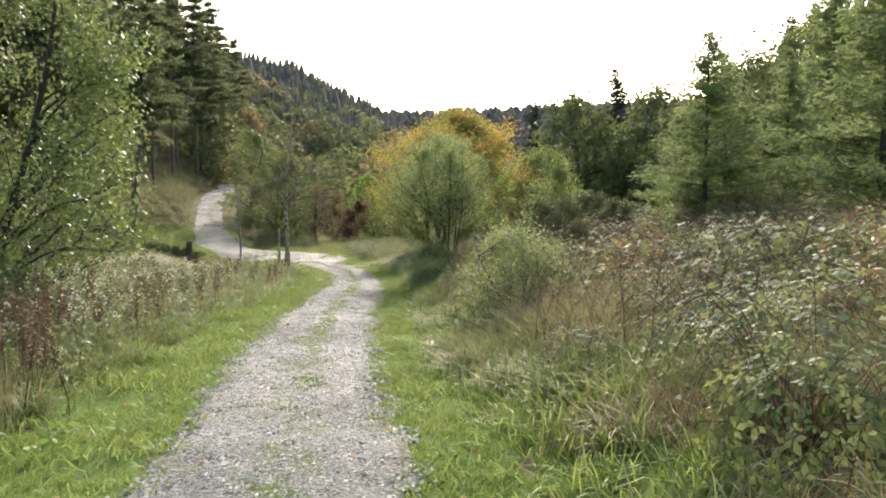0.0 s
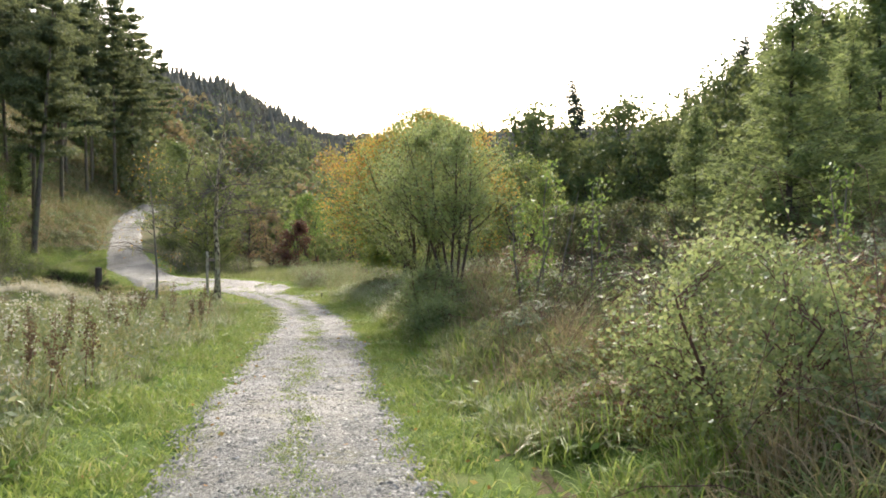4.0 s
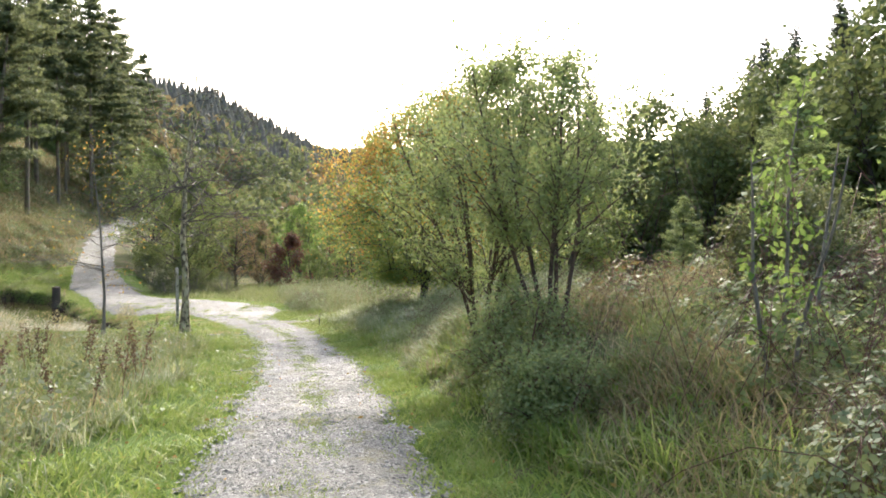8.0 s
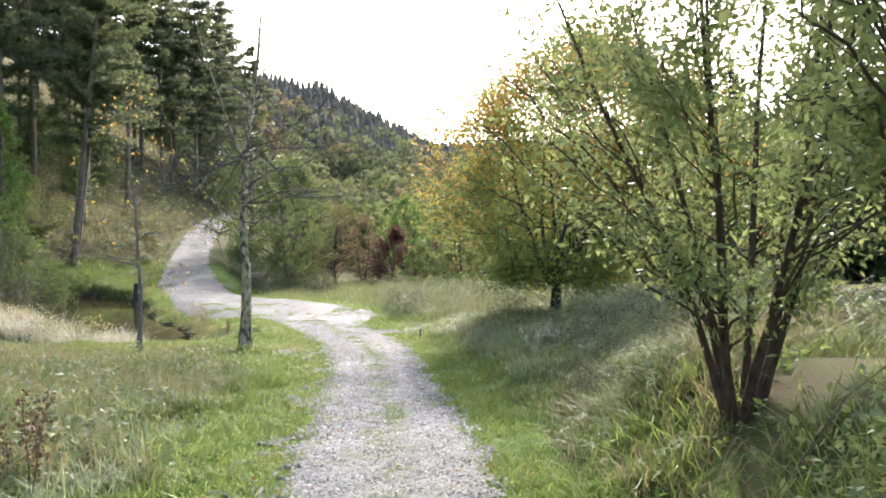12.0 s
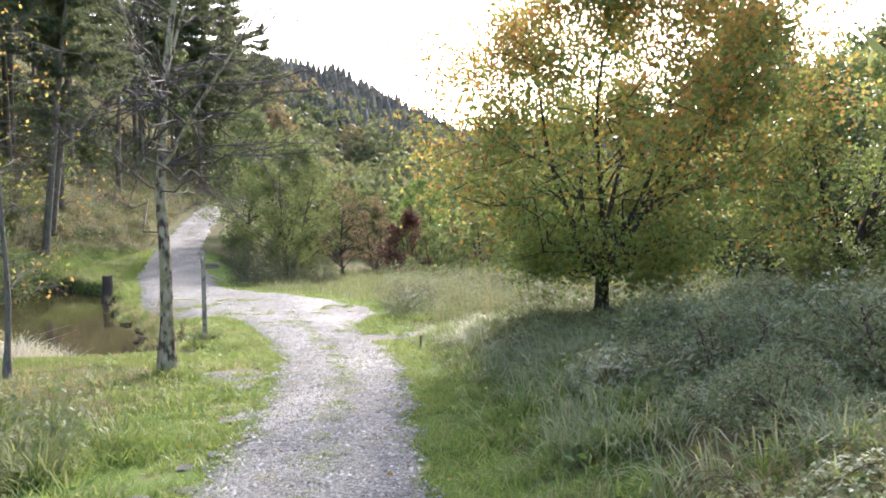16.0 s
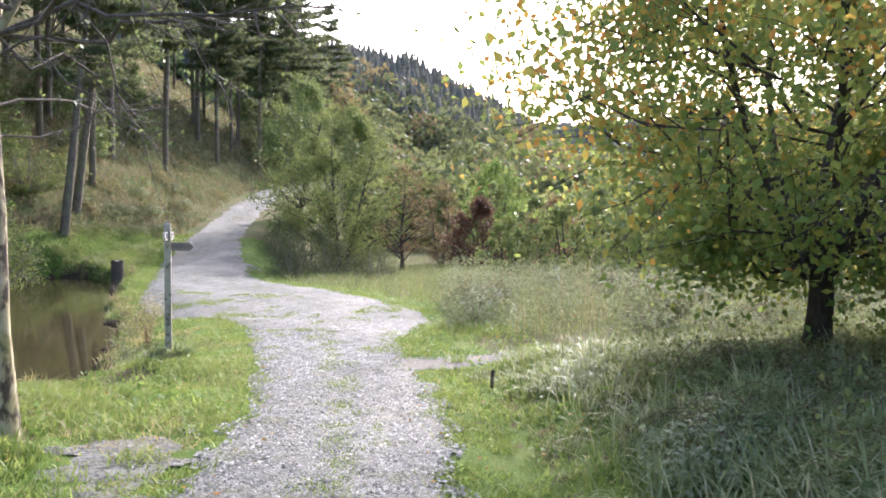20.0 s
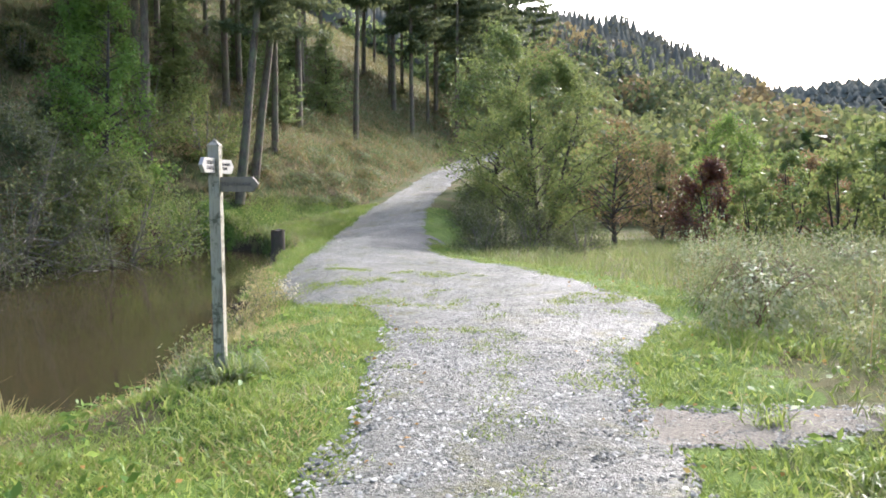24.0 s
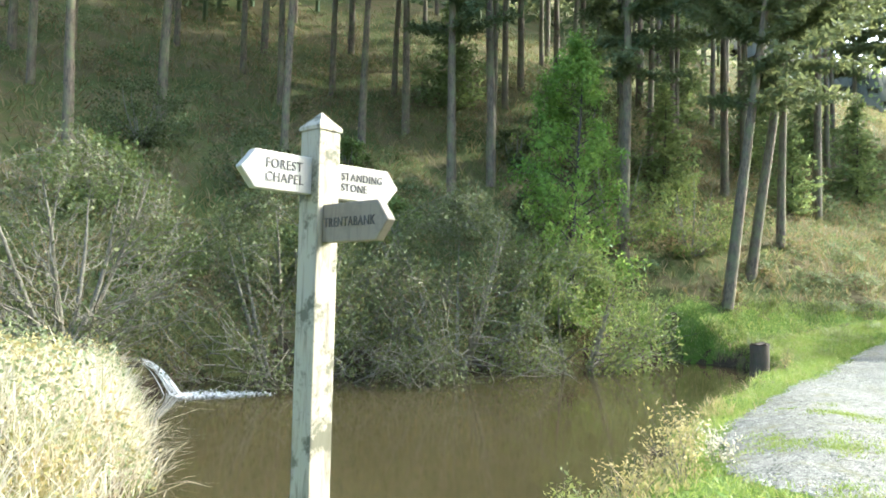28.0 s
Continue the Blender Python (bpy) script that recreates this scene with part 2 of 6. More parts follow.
G["dull"] = leaf_mat("dull_sallow_leaf", [(0.036, 0.056, 0.021), (0.06, 0.083, 0.032), (0.094, 0.117, 0.049), (0.15, 0.152, 0.083)], 0.6, 0.2, 0.6, 0.15)
G["red"] = leaf_mat("russet_leaf", [(0.10, 0.05, 0.025), (0.18, 0.075, 0.04), (0.24, 0.13, 0.06), (0.16, 0.14, 0.05)], 0.5, 0.3, 0.6)
G["maroon"] = leaf_mat("maroon_leaf", [(0.06, 0.018, 0.016), (0.12, 0.03, 0.026), (0.19, 0.05, 0.038)], 0.5, 0.25)
G["orange"] = leaf_mat("orange_leaf", [(0.22, 0.12, 0.035), (0.34, 0.17, 0.05), (0.28, 0.20, 0.07)], 0.7, 0.3, 0.8, 0.1)
G["spruce"] = leaf_mat("spruce_needle", [(0.02, 0.036, 0.024), (0.032, 0.052, 0.032), (0.048, 0.068, 0.038)], 0.6, 0.1, 0.3, 0.25)
G["larch"] = leaf_mat("larch_needle", [(0.075, 0.14, 0.052), (0.115, 0.19, 0.068), (0.17, 0.235, 0.085)], 0.6, 0.48, 0.6, 0.2)
G["pine"] = leaf_mat("pine_needle", [(0.05, 0.086, 0.046), (0.074, 0.113, 0.058), (0.105, 0.14, 0.07)], 0.6, 0.36, 0.6, 0.15)
# spruce needles with distance haze mixed into the base colour, paler and greyer
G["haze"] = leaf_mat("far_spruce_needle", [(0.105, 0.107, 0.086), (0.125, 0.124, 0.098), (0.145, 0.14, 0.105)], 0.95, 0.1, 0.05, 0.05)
G["fargreen"] = leaf_mat("far_broad_leaf", [(0.07, 0.105, 0.045), (0.095, 0.135, 0.055), (0.125, 0.155, 0.065), (0.155, 0.15, 0.075)], 0.6, 0.3, 0.1, 0.2)
G["farorange"] = leaf_mat("far_rusty_leaf", [(0.16, 0.12, 0.07), (0.23, 0.15, 0.08), (0.20, 0.16, 0.09)], 0.6, 0.3, 0.1, 0.2)
G["hill"] = leaf_mat("hillside_litter", [(0.075, 0.11, 0.035), (0.14, 0.14, 0.06), (0.25, 0.19, 0.11), (0.22, 0.14, 0.085)], 0.7, 0.3, 0.3, 0.15)
B = {}
B["dark"] = bark_mat("dark_bark", (0.025, 0.02, 0.016), (0.085, 0.07, 0.055))
B["alder_twig"] = bark_mat("brown_alder_twig", (0.05, 0.04, 0.032), (0.17, 0.14, 0.11), 8)


def lichen_bark():
    m, nt, b = nodes_of("lichened_alder_bark")
    tc = nt.nodes.new("ShaderNodeTexCoord")
    mp = nt.nodes.new("ShaderNodeMapping")
    mp.inputs["Scale"].default_value = (1, 1, 0.55)
    nt.links.new(tc.outputs["Object"], mp.inputs["Vector"])
    n = node(nt, "ShaderNodeTexNoise", Scale=11.0, Detail=4.0, Roughness=0.55)
    nt.links.new(mp.outputs[0], n.inputs["Vector"])
    col = ramp(nt, n.outputs["Fac"], [(0.05, 0.04, 0.03), (0.13, 0.10, 0.062), (0.35, 0.30, 0.185), (0.46, 0.41, 0.28)], [0.38, 0.45, 0.52, 0.66])
    col = mixc(nt, col, (0.30, 0.29, 0.12), ramp(nt, noise_fac(nt, 3.5), [(0, 0, 0), (0.7, 0.7, 0.7)], [0.5, 0.6]))
    nt.links.new(col, b.inputs["Base Color"])
    b.inputs["Roughness"].default_value = 0.85
    bump(nt, b, n.outputs["Fac"], 0.8, 0.02)
    return m


B["alder"] = lichen_bark()
B["pine"] = bark_mat("pine_bark", (0.055, 0.044, 0.032), (0.22, 0.165, 0.115), 5, (0.15, 0.155, 0.075))
B["twig"] = bark_mat("grey_twig_bark", (0.085, 0.076, 0.058), (0.25, 0.23, 0.18), 8)
B["willow"] = bark_mat("willow_bark", (0.045, 0.028, 0.02), (0.15, 0.105, 0.07), 8)
B["cane"] = bark_mat("bramble_cane", (0.08, 0.035, 0.03), (0.20, 0.11, 0.08), 12)


def wood_mat(name, base, dark, stain):
    m, nt, b = nodes_of(name)
    tc = nt.nodes.new("ShaderNodeTexCoord")
    mp = nt.nodes.new("ShaderNodeMapping")
    mp.inputs["Scale"].default_value = (14, 14, 1.6)
    nt.links.new(tc.outputs["Object"], mp.inputs["Vector"])
    n = node(nt, "ShaderNodeTexNoise", Scale=3.0, Detail=8.0, Roughness=0.65, Distortion=0.6)
    nt.links.new(mp.outputs[0], n.inputs["Vector"])
    col = ramp(nt, n.outputs["Fac"], [dark, base, base], [0.32, 0.5, 1])
    blot = ramp(nt, noise_fac(nt, 9.0, 6.0, 0.7), [(0, 0, 0), (0.9, 0.9, 0.9)], [0.51, 0.6])
    col = mixc(nt, col, stain, blot)
    nt.links.new(col, b.inputs["Base Color"])
    b.inputs["Roughness"].default_value = 0.8
    bump(nt, b, n.outputs["Fac"], 0.35, 0.006)
    return m


M_POST = wood_mat("weathered_post_oak", (0.39, 0.365, 0.295), (0.17, 0.15, 0.115), (0.10, 0.098, 0.065))
M_FINGER = wood_mat("weathered_sign_board", (0.46, 0.445, 0.41), (0.36, 0.345, 0.31), (0.40, 0.385, 0.34))
# darker copy of the sign board: shade on the TRENTABANK face as base colour
M_FINGER_SHADED = wood_mat("grey_sign_board", (0.25, 0.215, 0.18), (0.18, 0.155, 0.13), (0.21, 0.18, 0.15))
M_LETTER = nodes_of("carved_black_letter")[0]
M_LETTER.node_tree.nodes["Principled BSDF"].inputs["Base Color"].default_value = (0.075, 0.07, 0.075, 1)
M_STUMP = wood_mat("dark_stump_wood", (0.085, 0.062, 0.045), (0.03, 0.024, 0.018), (0.06, 0.055, 0.03))
M_ROCK = ground_mat("pond_rock", [(0.22, 0.15, 0.12), (0.46, 0.40, 0.35)], 6.0)
M_OLDWOOD = wood_mat("rotten_black_timber", (0.06, 0.05, 0.04), (0.02, 0.017, 0.014), (0.10, 0.10, 0.06))

# ---- geometry helpers ----
class Geo:
    """Collects quads and triangles as arrays for one mesh."""

    def __init__(self):
        self.v, self.f, self.n = [], [], 0

    def add(self, verts, faces):
        verts = np.asarray(verts, float).reshape(-1, 3)
        self.v.append(verts)
        self.f.append(np.asarray(faces, int) + self.n)
        self.n += len(verts)

    def mesh(self, name, smooth=False):
        me = bpy.data.meshes.new(name)
        v = np.concatenate(self.v)
        loops = np.concatenate([f.ravel() for f in self.f])
        size = np.concatenate([np.full(len(f), f.shape[1]) for f in self.f])
        me.vertices.add(len(v))
        me.vertices.foreach_set("co", v.ravel().astype(np.float32))
        me.loops.add(len(loops))
        me.loops.foreach_set("vertex_index", loops.astype(np.int32))
        me.polygons.add(len(size))
        me.polygons.foreach_set("loop_start", (np.cumsum(size) - size).astype(np.int32))
        me.polygons.foreach_set("loop_total", size.astype(np.int32))
        if smooth:
            me.polygons.foreach_set("use_smooth", np.ones(len(size), bool))
        me.update(calc_edges=True)
        return me


def part(name, geo, material, parent=None, label="", smooth=False):
    me = geo if isinstance(geo, bpy.types.Mesh) else geo.mesh(name, smooth)
    me.materials.append(material)
    ob = new(name, me)
    ob.parent = parent
    if label:
        tagged(ob, label)
    return ob


def empty(name, x, y, z, label, category, group="", rz=0.0):
    ob = new(name)
    ob.matrix_basis = pose(x, y, z, 0, 0, rz)
    ob.empty_display_size = 0.2
    return tagged(ob, label, category, group)


def bm_part(name, bm, material, parent=None, label="", smooth=False):
    me = bpy.data.meshes.new(name)
    bm.to_mesh(me)
    bm.free()
    if smooth:
        for p in me.polygons:
            p.use_smooth = True
    return part(name, me, material, parent, label)


def sm(t):
    t = np.clip(t, 0, 1)
    return t * t * (3 - 2 * t)


def tube(geo, pts, radii, sides=6):
    pts = np.asarray(pts, float)
    n = len(pts)
    tan = np.gradient(pts, axis=0)
    tan /= np.linalg.norm(tan, axis=1, keepdims=True) + 1e-9
    ref = np.where(np.abs(tan[:, 2:3]) > 0.9, np.array([[1.0, 0, 0]]), np.array([[0, 0, 1.0]]))
    a = np.cross(tan, ref)
    a /= np.linalg.norm(a, axis=1, keepdims=True) + 1e-9
    b = np.cross(tan, a)
    ang = np.arange(sides) * 2 * np.pi / sides
    r = np.asarray(radii, float).reshape(-1, 1, 1)
    ring = pts[:, None] + r * (np.cos(ang)[None, :, None] * a[:, None] + np.sin(ang)[None, :, None] * b[:, None])
    i = np.arange(n - 1)[:, None] * sides
    j = np.arange(sides)[None]
    k = (j + 1) % sides
    geo.add(ring, np.stack([i + j, i + k, i + sides + k, i + sides + j], -1).reshape(-1, 4))


def leaves(geo, rng, pts, size, aspect=0.55, droop=0.3, flat=0.0):
    """Pointed, slightly folded leaves at pts."""
    n = len(pts)
    if n == 0:
        return
    d = rng.normal(size=(n, 3))
    d[:, 2] = d[:, 2] * (1 - flat) - droop
    d /= np.linalg.norm(d, axis=1, keepdims=True)
    s = rng.normal(size=(n, 3))
    s[:, 2] *= 1 - flat * 0.8
    s -= d * (s * d).sum(1, keepdims=True)
    s /= np.linalg.norm(s, axis=1, keepdims=True) + 1e-9
    u = np.cross(d, s)
    L = size * rng.uniform(0.65, 1.3, (n, 1))
    W = L * aspect * 0.5
    v = np.stack([pts, pts + d * L * 0.45 + s * W + u * W * 0.25, pts + d * L, pts + d * L * 0.45 - s * W + u * W * 0.25], 1)
    geo.add(v, np.arange(n * 4).reshape(n, 4))


def sprays(geo, rng, pts, nrm, size, jitter=0.45, aspect=0.62):
    """Bramble leaves: three leaflets spread from each point, lying roughly square to nrm."""
    n = len(pts)
    u = nrm + rng.normal(0, jitter, (n, 3))
    u /= np.linalg.norm(u, axis=1, keepdims=True) + 1e-9
    d = rng.normal(size=(n, 3)) - np.array([0, 0, 0.5])
    d -= u * (d * u).sum(1, keepdims=True)
    d /= np.linalg.norm(d, axis=1, keepdims=True) + 1e-9
    s = np.cross(u, d)
    L = size * rng.uniform(0.6, 1.25, (n, 1))
    for c, e, k in ((1.0, 0.0, 1.0), (0.25, 0.95, 0.8), (0.25, -0.95, 0.8)):
        f, g2 = d * c + s * e, s * c - d * e
        l, w = L * k, L * k * aspect * 0.5
        p = pts + f * L * 0.12
        v = np.stack([p, p + f * l * 0.45 + g2 * w - u * w * 0.3, p + f * l - u * l * 0.12, p + f * l * 0.45 - g2 * w - u * w * 0.3], 1)
        geo.add(v, np.arange(n * 4).reshape(n, 4))


def blades(geo, rng, pts, h, w, lean=0.35, wind=(0.0, 0.0)):
    """Grass blades: a bent strip of two faces each."""
    n = len(pts)
    if n == 0:
        return
    a = rng.uniform(0, 2 * np.pi, n)
    side = np.stack([np.cos(a), np.sin(a), 0 * a], 1)
    d = np.stack([rng.normal(0, lean, n) + wind[0], rng.normal(0, lean, n) + wind[1], np.ones(n)], 1)
    hh = (h * rng.uniform(0.5, 1.25, n))[:, None]
    ww = w * rng.uniform(0.7, 1.3, (n, 1))
    mid = pts + d * hh * 0.55
    d2 = d.copy()
    d2[:, :2] *= 2.2
    d2[:, 2] *= 0.75
    tip = mid + d2 * hh * 0.45
    v = np.stack([pts - side * ww, pts + side * ww, mid + side * ww * 0.75, mid - side * ww * 0.75, tip], 1)
    i = np.arange(n)[:, None] * 5
    geo.v.append(v.reshape(-1, 3))
    geo.f.append(i + np.array([[0, 1, 2, 3]]) + geo.n)
    geo.f.append(i + np.array([[3, 2, 4]]) + geo.n)
    geo.n += n * 5


# ---- terrain ----
L_EDGE = [(2.4, -60), (2.4, -34), (2.2, -30), (2.3, -25), (2.6, -20), (2.85, -16), (2.9, -12), (2.75, -8.5), (2.5, -6), (2.15, -3), (1.5, -0.8), (0.8, 1.3), (0.1, 3), (-0.6, 4.2), (-2.0, 4.9), (-3.4, 6.3), (-4.6, 9.0), (-5.6, 12), (-7.7, 17.3), (-8.9, 23), (-10.1, 30), (-11.4, 38), (-12.0, 44), (-11.5, 52)]
R_EDGE = [(4.1, -60), (4.1, -34), (4.0, -30), (4.2, -24), (4.5, -20), (4.65, -16), (4.7, -13), (4.5, -9.5), (4.45, -7), (4.3, -4.5), (4.0, -2.2), (3.45, -0.2), (3.0, 2.2), (3.5, 4.4), (3.3, 5.2), (1.9, 7.6), (0.3, 10.3), (-1.6, 12.8), (-3.6, 15.4), (-4.9, 18.7), (-6.4, 23), (-8.0, 31), (-9.2, 39), (-9.3, 44), (-8.0, 52)]
PATH_POLY = np.array(L_EDGE + R_EDGE[::-1])
TRACK_POLY = np.array([(3.0, 0.3), (4.6, 0.75), (6.0, 1.0), (9.0, 1.6), (9.0, 1.2), (5.8, 0.55), (4.4, -0.3), (3.3, -0.9)])
POND_POLY = np.array([(-2.6, -0.5), (-1.6, -0.15), (-1.4, 0.6), (-2.05, 1.75), (-2.7, 3.5), (-3.25, 5.1), (-5.0, 7.6), (-6.9, 12.0), (-8.0, 14.6), (-10.5, 17.0), (-12.6, 16.6), (-12.8, 13.0), (-12.6, 9.6), (-13.6, 6.5), (-13.4, 3.2), (-11.2, 1.6), (-8.0, 1.2), (-5.0, 0.6), (-3.6, -0.4)])
WATER_Z = -0.48


def sdist(x, y, poly):
    """Signed distance to a polygon, negative inside."""
    p = np.stack([x, y], -1)
    best = np.full(x.shape, 1e9)
    inside = np.zeros(x.shape, bool)
    for a, b in zip(poly, np.roll(poly, -1, 0)):
        e = b - a
        w = p - a
        t = np.clip((w @ e) / (e @ e), 0, 1)
        best = np.minimum(best, np.linalg.norm(w - t[..., None] * e, axis=-1))
        c = ((a[1] > y) != (b[1] > y)) & (x < (b[0] - a[0]) * (y - a[1]) / (b[1] - a[1] + 1e-12) + a[0])
        inside ^= c
    return np.where(inside, -best, best)


def wob(x, y, f, seed=0.0):
    return (np.sin(x * f + seed + 1.7 * np.sin(y * f * 0.7 + seed)) + np.sin(y * f * 1.13 + 2.1 * seed + 1.3 * np.sin(x * f * 0.8 - seed))) * 0.5


RIDGE = np.array([(-180, 16), (-90, 24), (-40, 31), (-14, 28.4), (-9, 27), (-4.7, 25.5), (-1, 20.5), (3, 14.5), (8, 5), (15, 1), (25, 4), (40, 10), (70, 16), (120, 14), (180, 16)])


def height(x, y):
    x, y = np.asarray(x, float), np.asarray(y, float)
    z = 0.105 * np.logaddexp(0, -y / 1.5)
    xr = np.interp(y, [p[1] for p in R_EDGE[:13]], [p[0] for p in R_EDGE[:13]])
    d = x - xr - 0.6
    south = sm((1.5 - y) / 4.0)
    bank = 0.4 + 0.55 * sm((y + 24) / 6) - 0.45 * sm((y + 16) / 4.5)
    z = z + south * (bank * sm(d / 1.6) + 0.09 * np.clip(d - 2.4, 0, 9))
    xl = np.interp(y, [p[1] for p in L_EDGE[:12]], [p[0] for p in L_EDGE[:12]])
    z = z + south * 0.15 * sm((xl - x - 0.8) / 2.0)
    # valley floor beyond the junction
    z = z - 0.045 * np.clip(y - 8, 0, 24) * sm((x + 4.5 + 0.12 * np.clip(y - 8, 0, 30)) / 3.0)
    # wooded slope on the west
    toe = np.interp(y, [-60, -12, -2, 8, 13, 17, 24, 40, 60], [-24, -18, -14, -13.2, -12.8, -11.2, -9.8, -12.0, -12.8])
    rise = 0.125 * np.clip(y - 17, 0, 40) * sm((-2.5 - 0.1 * np.clip(y - 17, 0, 40) - x) / 3.0)
    dd = np.clip(toe - x, 0, 60)
    z = z + (rise + 0.66 * dd - 0.001 * dd * dd) * (1 - 0.75 * sm((y - 75) / 50))
    # slope on the east
    z = z + 0.30 * np.clip(x - 24 - 0.12 * np.clip(y, 0, 60), 0, 45)
    r = np.hypot(x - 4, y + 10)
    az = np.degrees(np.arctan2(x - 4, y + 10))
    z = np.maximum(z, z * (1 - 0.75 * sm((r - 60) / 40)) + np.interp(az, RIDGE[:, 0], RIDGE[:, 1]) * sm((r - 60) / 105))
    z = np.where(r > 190, np.maximum(z, (33 + 3 * wob(x, y, 0.02)) * sm((r - 190) / 130)), z)
    # bank south of the pond
    z = z + 0.5 * np.exp(-((x + 5.6) / 2.8) ** 2 - ((y + 1.5) / 1.5) ** 2)
    # pond basin
    near = (np.abs(x + 6) < 16) & (np.abs(y - 8) < 16)
    pd = np.full(x.shape, 9.0)
    pd[near] = sdist(x[near], y[near], POND_POLY) + 0.12 * wob(x[near], y[near], 2.3, 1.0)
    z = np.where(pd < 0.55, np.minimum(z, WATER_Z - 0.75 + (z - WATER_Z + 0.75) * sm((pd + 0.45) / 1.0)), z)
    reach = 2.0 + 2.0 * sm((-0.4 - y) / 1.4)
    shelf = sm((x + 6.5) / 2.0) * (pd < reach - 0.1) * (pd > -0.3)
    z = z - shelf * np.clip(z - WATER_Z, 0, 1) * 0.75 * (1 - sm((pd + 0.1) / reach))
    return z + 0.035 * wob(x, y, 1.1) + 0.015 * wob(x, y, 3.7, 2.0)


def axis(lo, hi, step, far, grow=1.16):
    a = list(np.arange(lo, hi + 1e-6, step))
    s, v = step, a[-1]
    while v < far:
        s *= grow
        v += s
        a.append(v)
    s, v = step, a[0]
    while v > -far:
        s *= grow
        v -= s
        a.insert(0, v)
    return np.array(a)


gx, gy = axis(-14, 12, 0.3, 1600), axis(-42, 22, 0.3, 1600)
XX, YY = np.meshgrid(gx, gy)
terrain = Geo()
nx, ny = len(gx), len(gy)
ii = (np.arange(ny - 1)[:, None] * nx + np.arange(nx - 1)[None]).reshape(-1)
terrain.add(np.stack([XX, YY, height(XX, YY)], -1), np.stack([ii, ii + 1, ii + nx + 1, ii + nx], 1))
tagged(part("ground", terrain, M_GROUND, smooth=True), "grassy valley floor with a wooded hillside and far ridge", "ground", kind="structure")


def draped(name, poly, material, cell, lift, ragged, label, category, grow=0.0, y1=99.0):
    lo, hi = poly.min(0) - 0.5 - grow, np.minimum(poly.max(0) + 0.5 + grow, (99, y1))
    xs, ys = np.arange(lo[0], hi[0], cell), np.arange(lo[1], hi[1], cell)
    X, Y = np.meshgrid(xs, ys)
    s = sdist(X, Y, poly) - grow + ragged * (wob(X, Y, 1.7, 0.5) * 0.6 + wob(X, Y, 5.3, 1.5) * 0.5 + wob(X, Y, 13.0, 2.5) * 0.5)
    keep = s < 0
    q = keep[:-1, :-1] & keep[1:, :-1] & keep[:-1, 1:] & keep[1:, 1:]
    n = len(xs)
    idx = np.argwhere(q)
    i = idx[:, 0] * n + idx[:, 1]
    faces = np.stack([i, i + 1, i + n + 1, i + n], 1)
    used, inv = np.unique(faces, return_inverse=True)
    V = np.stack([X.ravel(), Y.ravel(), height(X, Y).ravel() + lift - 0.035 * sm((s.ravel() + 0.16) / 0.16)], 1)[used]
    V[:, 2] += 0.008 * wob(V[:, 0], V[:, 1], 13.0)
    g = Geo()
    g.add(V, inv.reshape(faces.shape))
    return tagged(part(name, g, material, smooth=True), label, category, kind="structure")


M_TURF = ground_mat("short_turf", [(0.075, 0.125, 0.018), (0.11, 0.17, 0.028), (0.15, 0.175, 0.05)], 1.6, stops=[0.35, 0.52, 0.68])
draped("turf_verge", PATH_POLY, M_TURF, 0.2, 0.006, 0.3, "short green turf along both sides of the path", "grass", 1.5, 24.0)
draped("gravel_path", PATH_POLY, M_GRAVEL, 0.09, 0.03, 0.14, "pale crushed-stone footpath with mossy tufts along its crown", "path")
PATCH_POLY = np.array([(2.7, -8.3), (2.15, -7.5), (1.85, -6.2), (1.5, -5.0), (1.95, -4.4), (2.45, -5.6)])
draped("gravel_patch", PATCH_POLY, M_GRAVEL, 0.09, 0.02, 0.6, "patch of gravel spilt into the turf beside the path", "path")
draped("damp_silt", np.array([(3.0, -19.5), (2.95, -15), (3.0, -11.5), (3.2, -9.3), (3.8, -9.6), (3.9, -12), (3.85, -15), (3.7, -18)]), M_SILT, 0.06, 0.026, 1.1, "damp pale silt worn smooth along the gravel path", "path")
draped("damp_silt_hollow", np.array([(-6.6, 15.0), (-6.8, 18.5), (-5.6, 19.5), (-3.9, 17.6), (-3.4, 15.4), (-5.0, 14.2)]), M_SILT, 0.15, 0.034, 0.5, "damp pale silt in a hollow of the rising path", "path")
HOLLOW_POLY = np.array([(-13.4, 15.2), (-13.0, 17.6), (-11.8, 19.8), (-10.4, 23.6), (-9.0, 24.5), (-8.2, 20), (-7.4, 16.2), (-8.2, 14.4), (-10.5, 16.9)])
draped("turf_hollow", HOLLOW_POLY, M_TURF, 0.2, 0.012, 0.5, "bright green turf between the pond and the slope", "grass")
draped("pond_bank", POND_POLY, M_BANK, 0.15, 0.01, 0.2, "dark wet soil round the edge of the pond", "bank", 0.38)
draped("side_track", TRACK_POLY, M_EARTH, 0.12, 0.022, 0.12, "narrow bare-earth track leaving the gravel path", "path")

water = Geo()
wx = np.linspace(-15.5, -1.2, 40)
wy = np.linspace(-1.5, 18.5, 50)
WX, WY = np.meshgrid(wx, wy)
wi = (np.arange(49)[:, None] * 40 + np.arange(39)[None]).reshape(-1)
water.add(np.stack([WX, WY, WX * 0 + WATER_Z], -1), np.stack([wi, wi + 1, wi + 41, wi + 40], 1))
tagged(part("water", water, M_WATER), "still brown pond water reflecting the trees", "water", kind="structure")

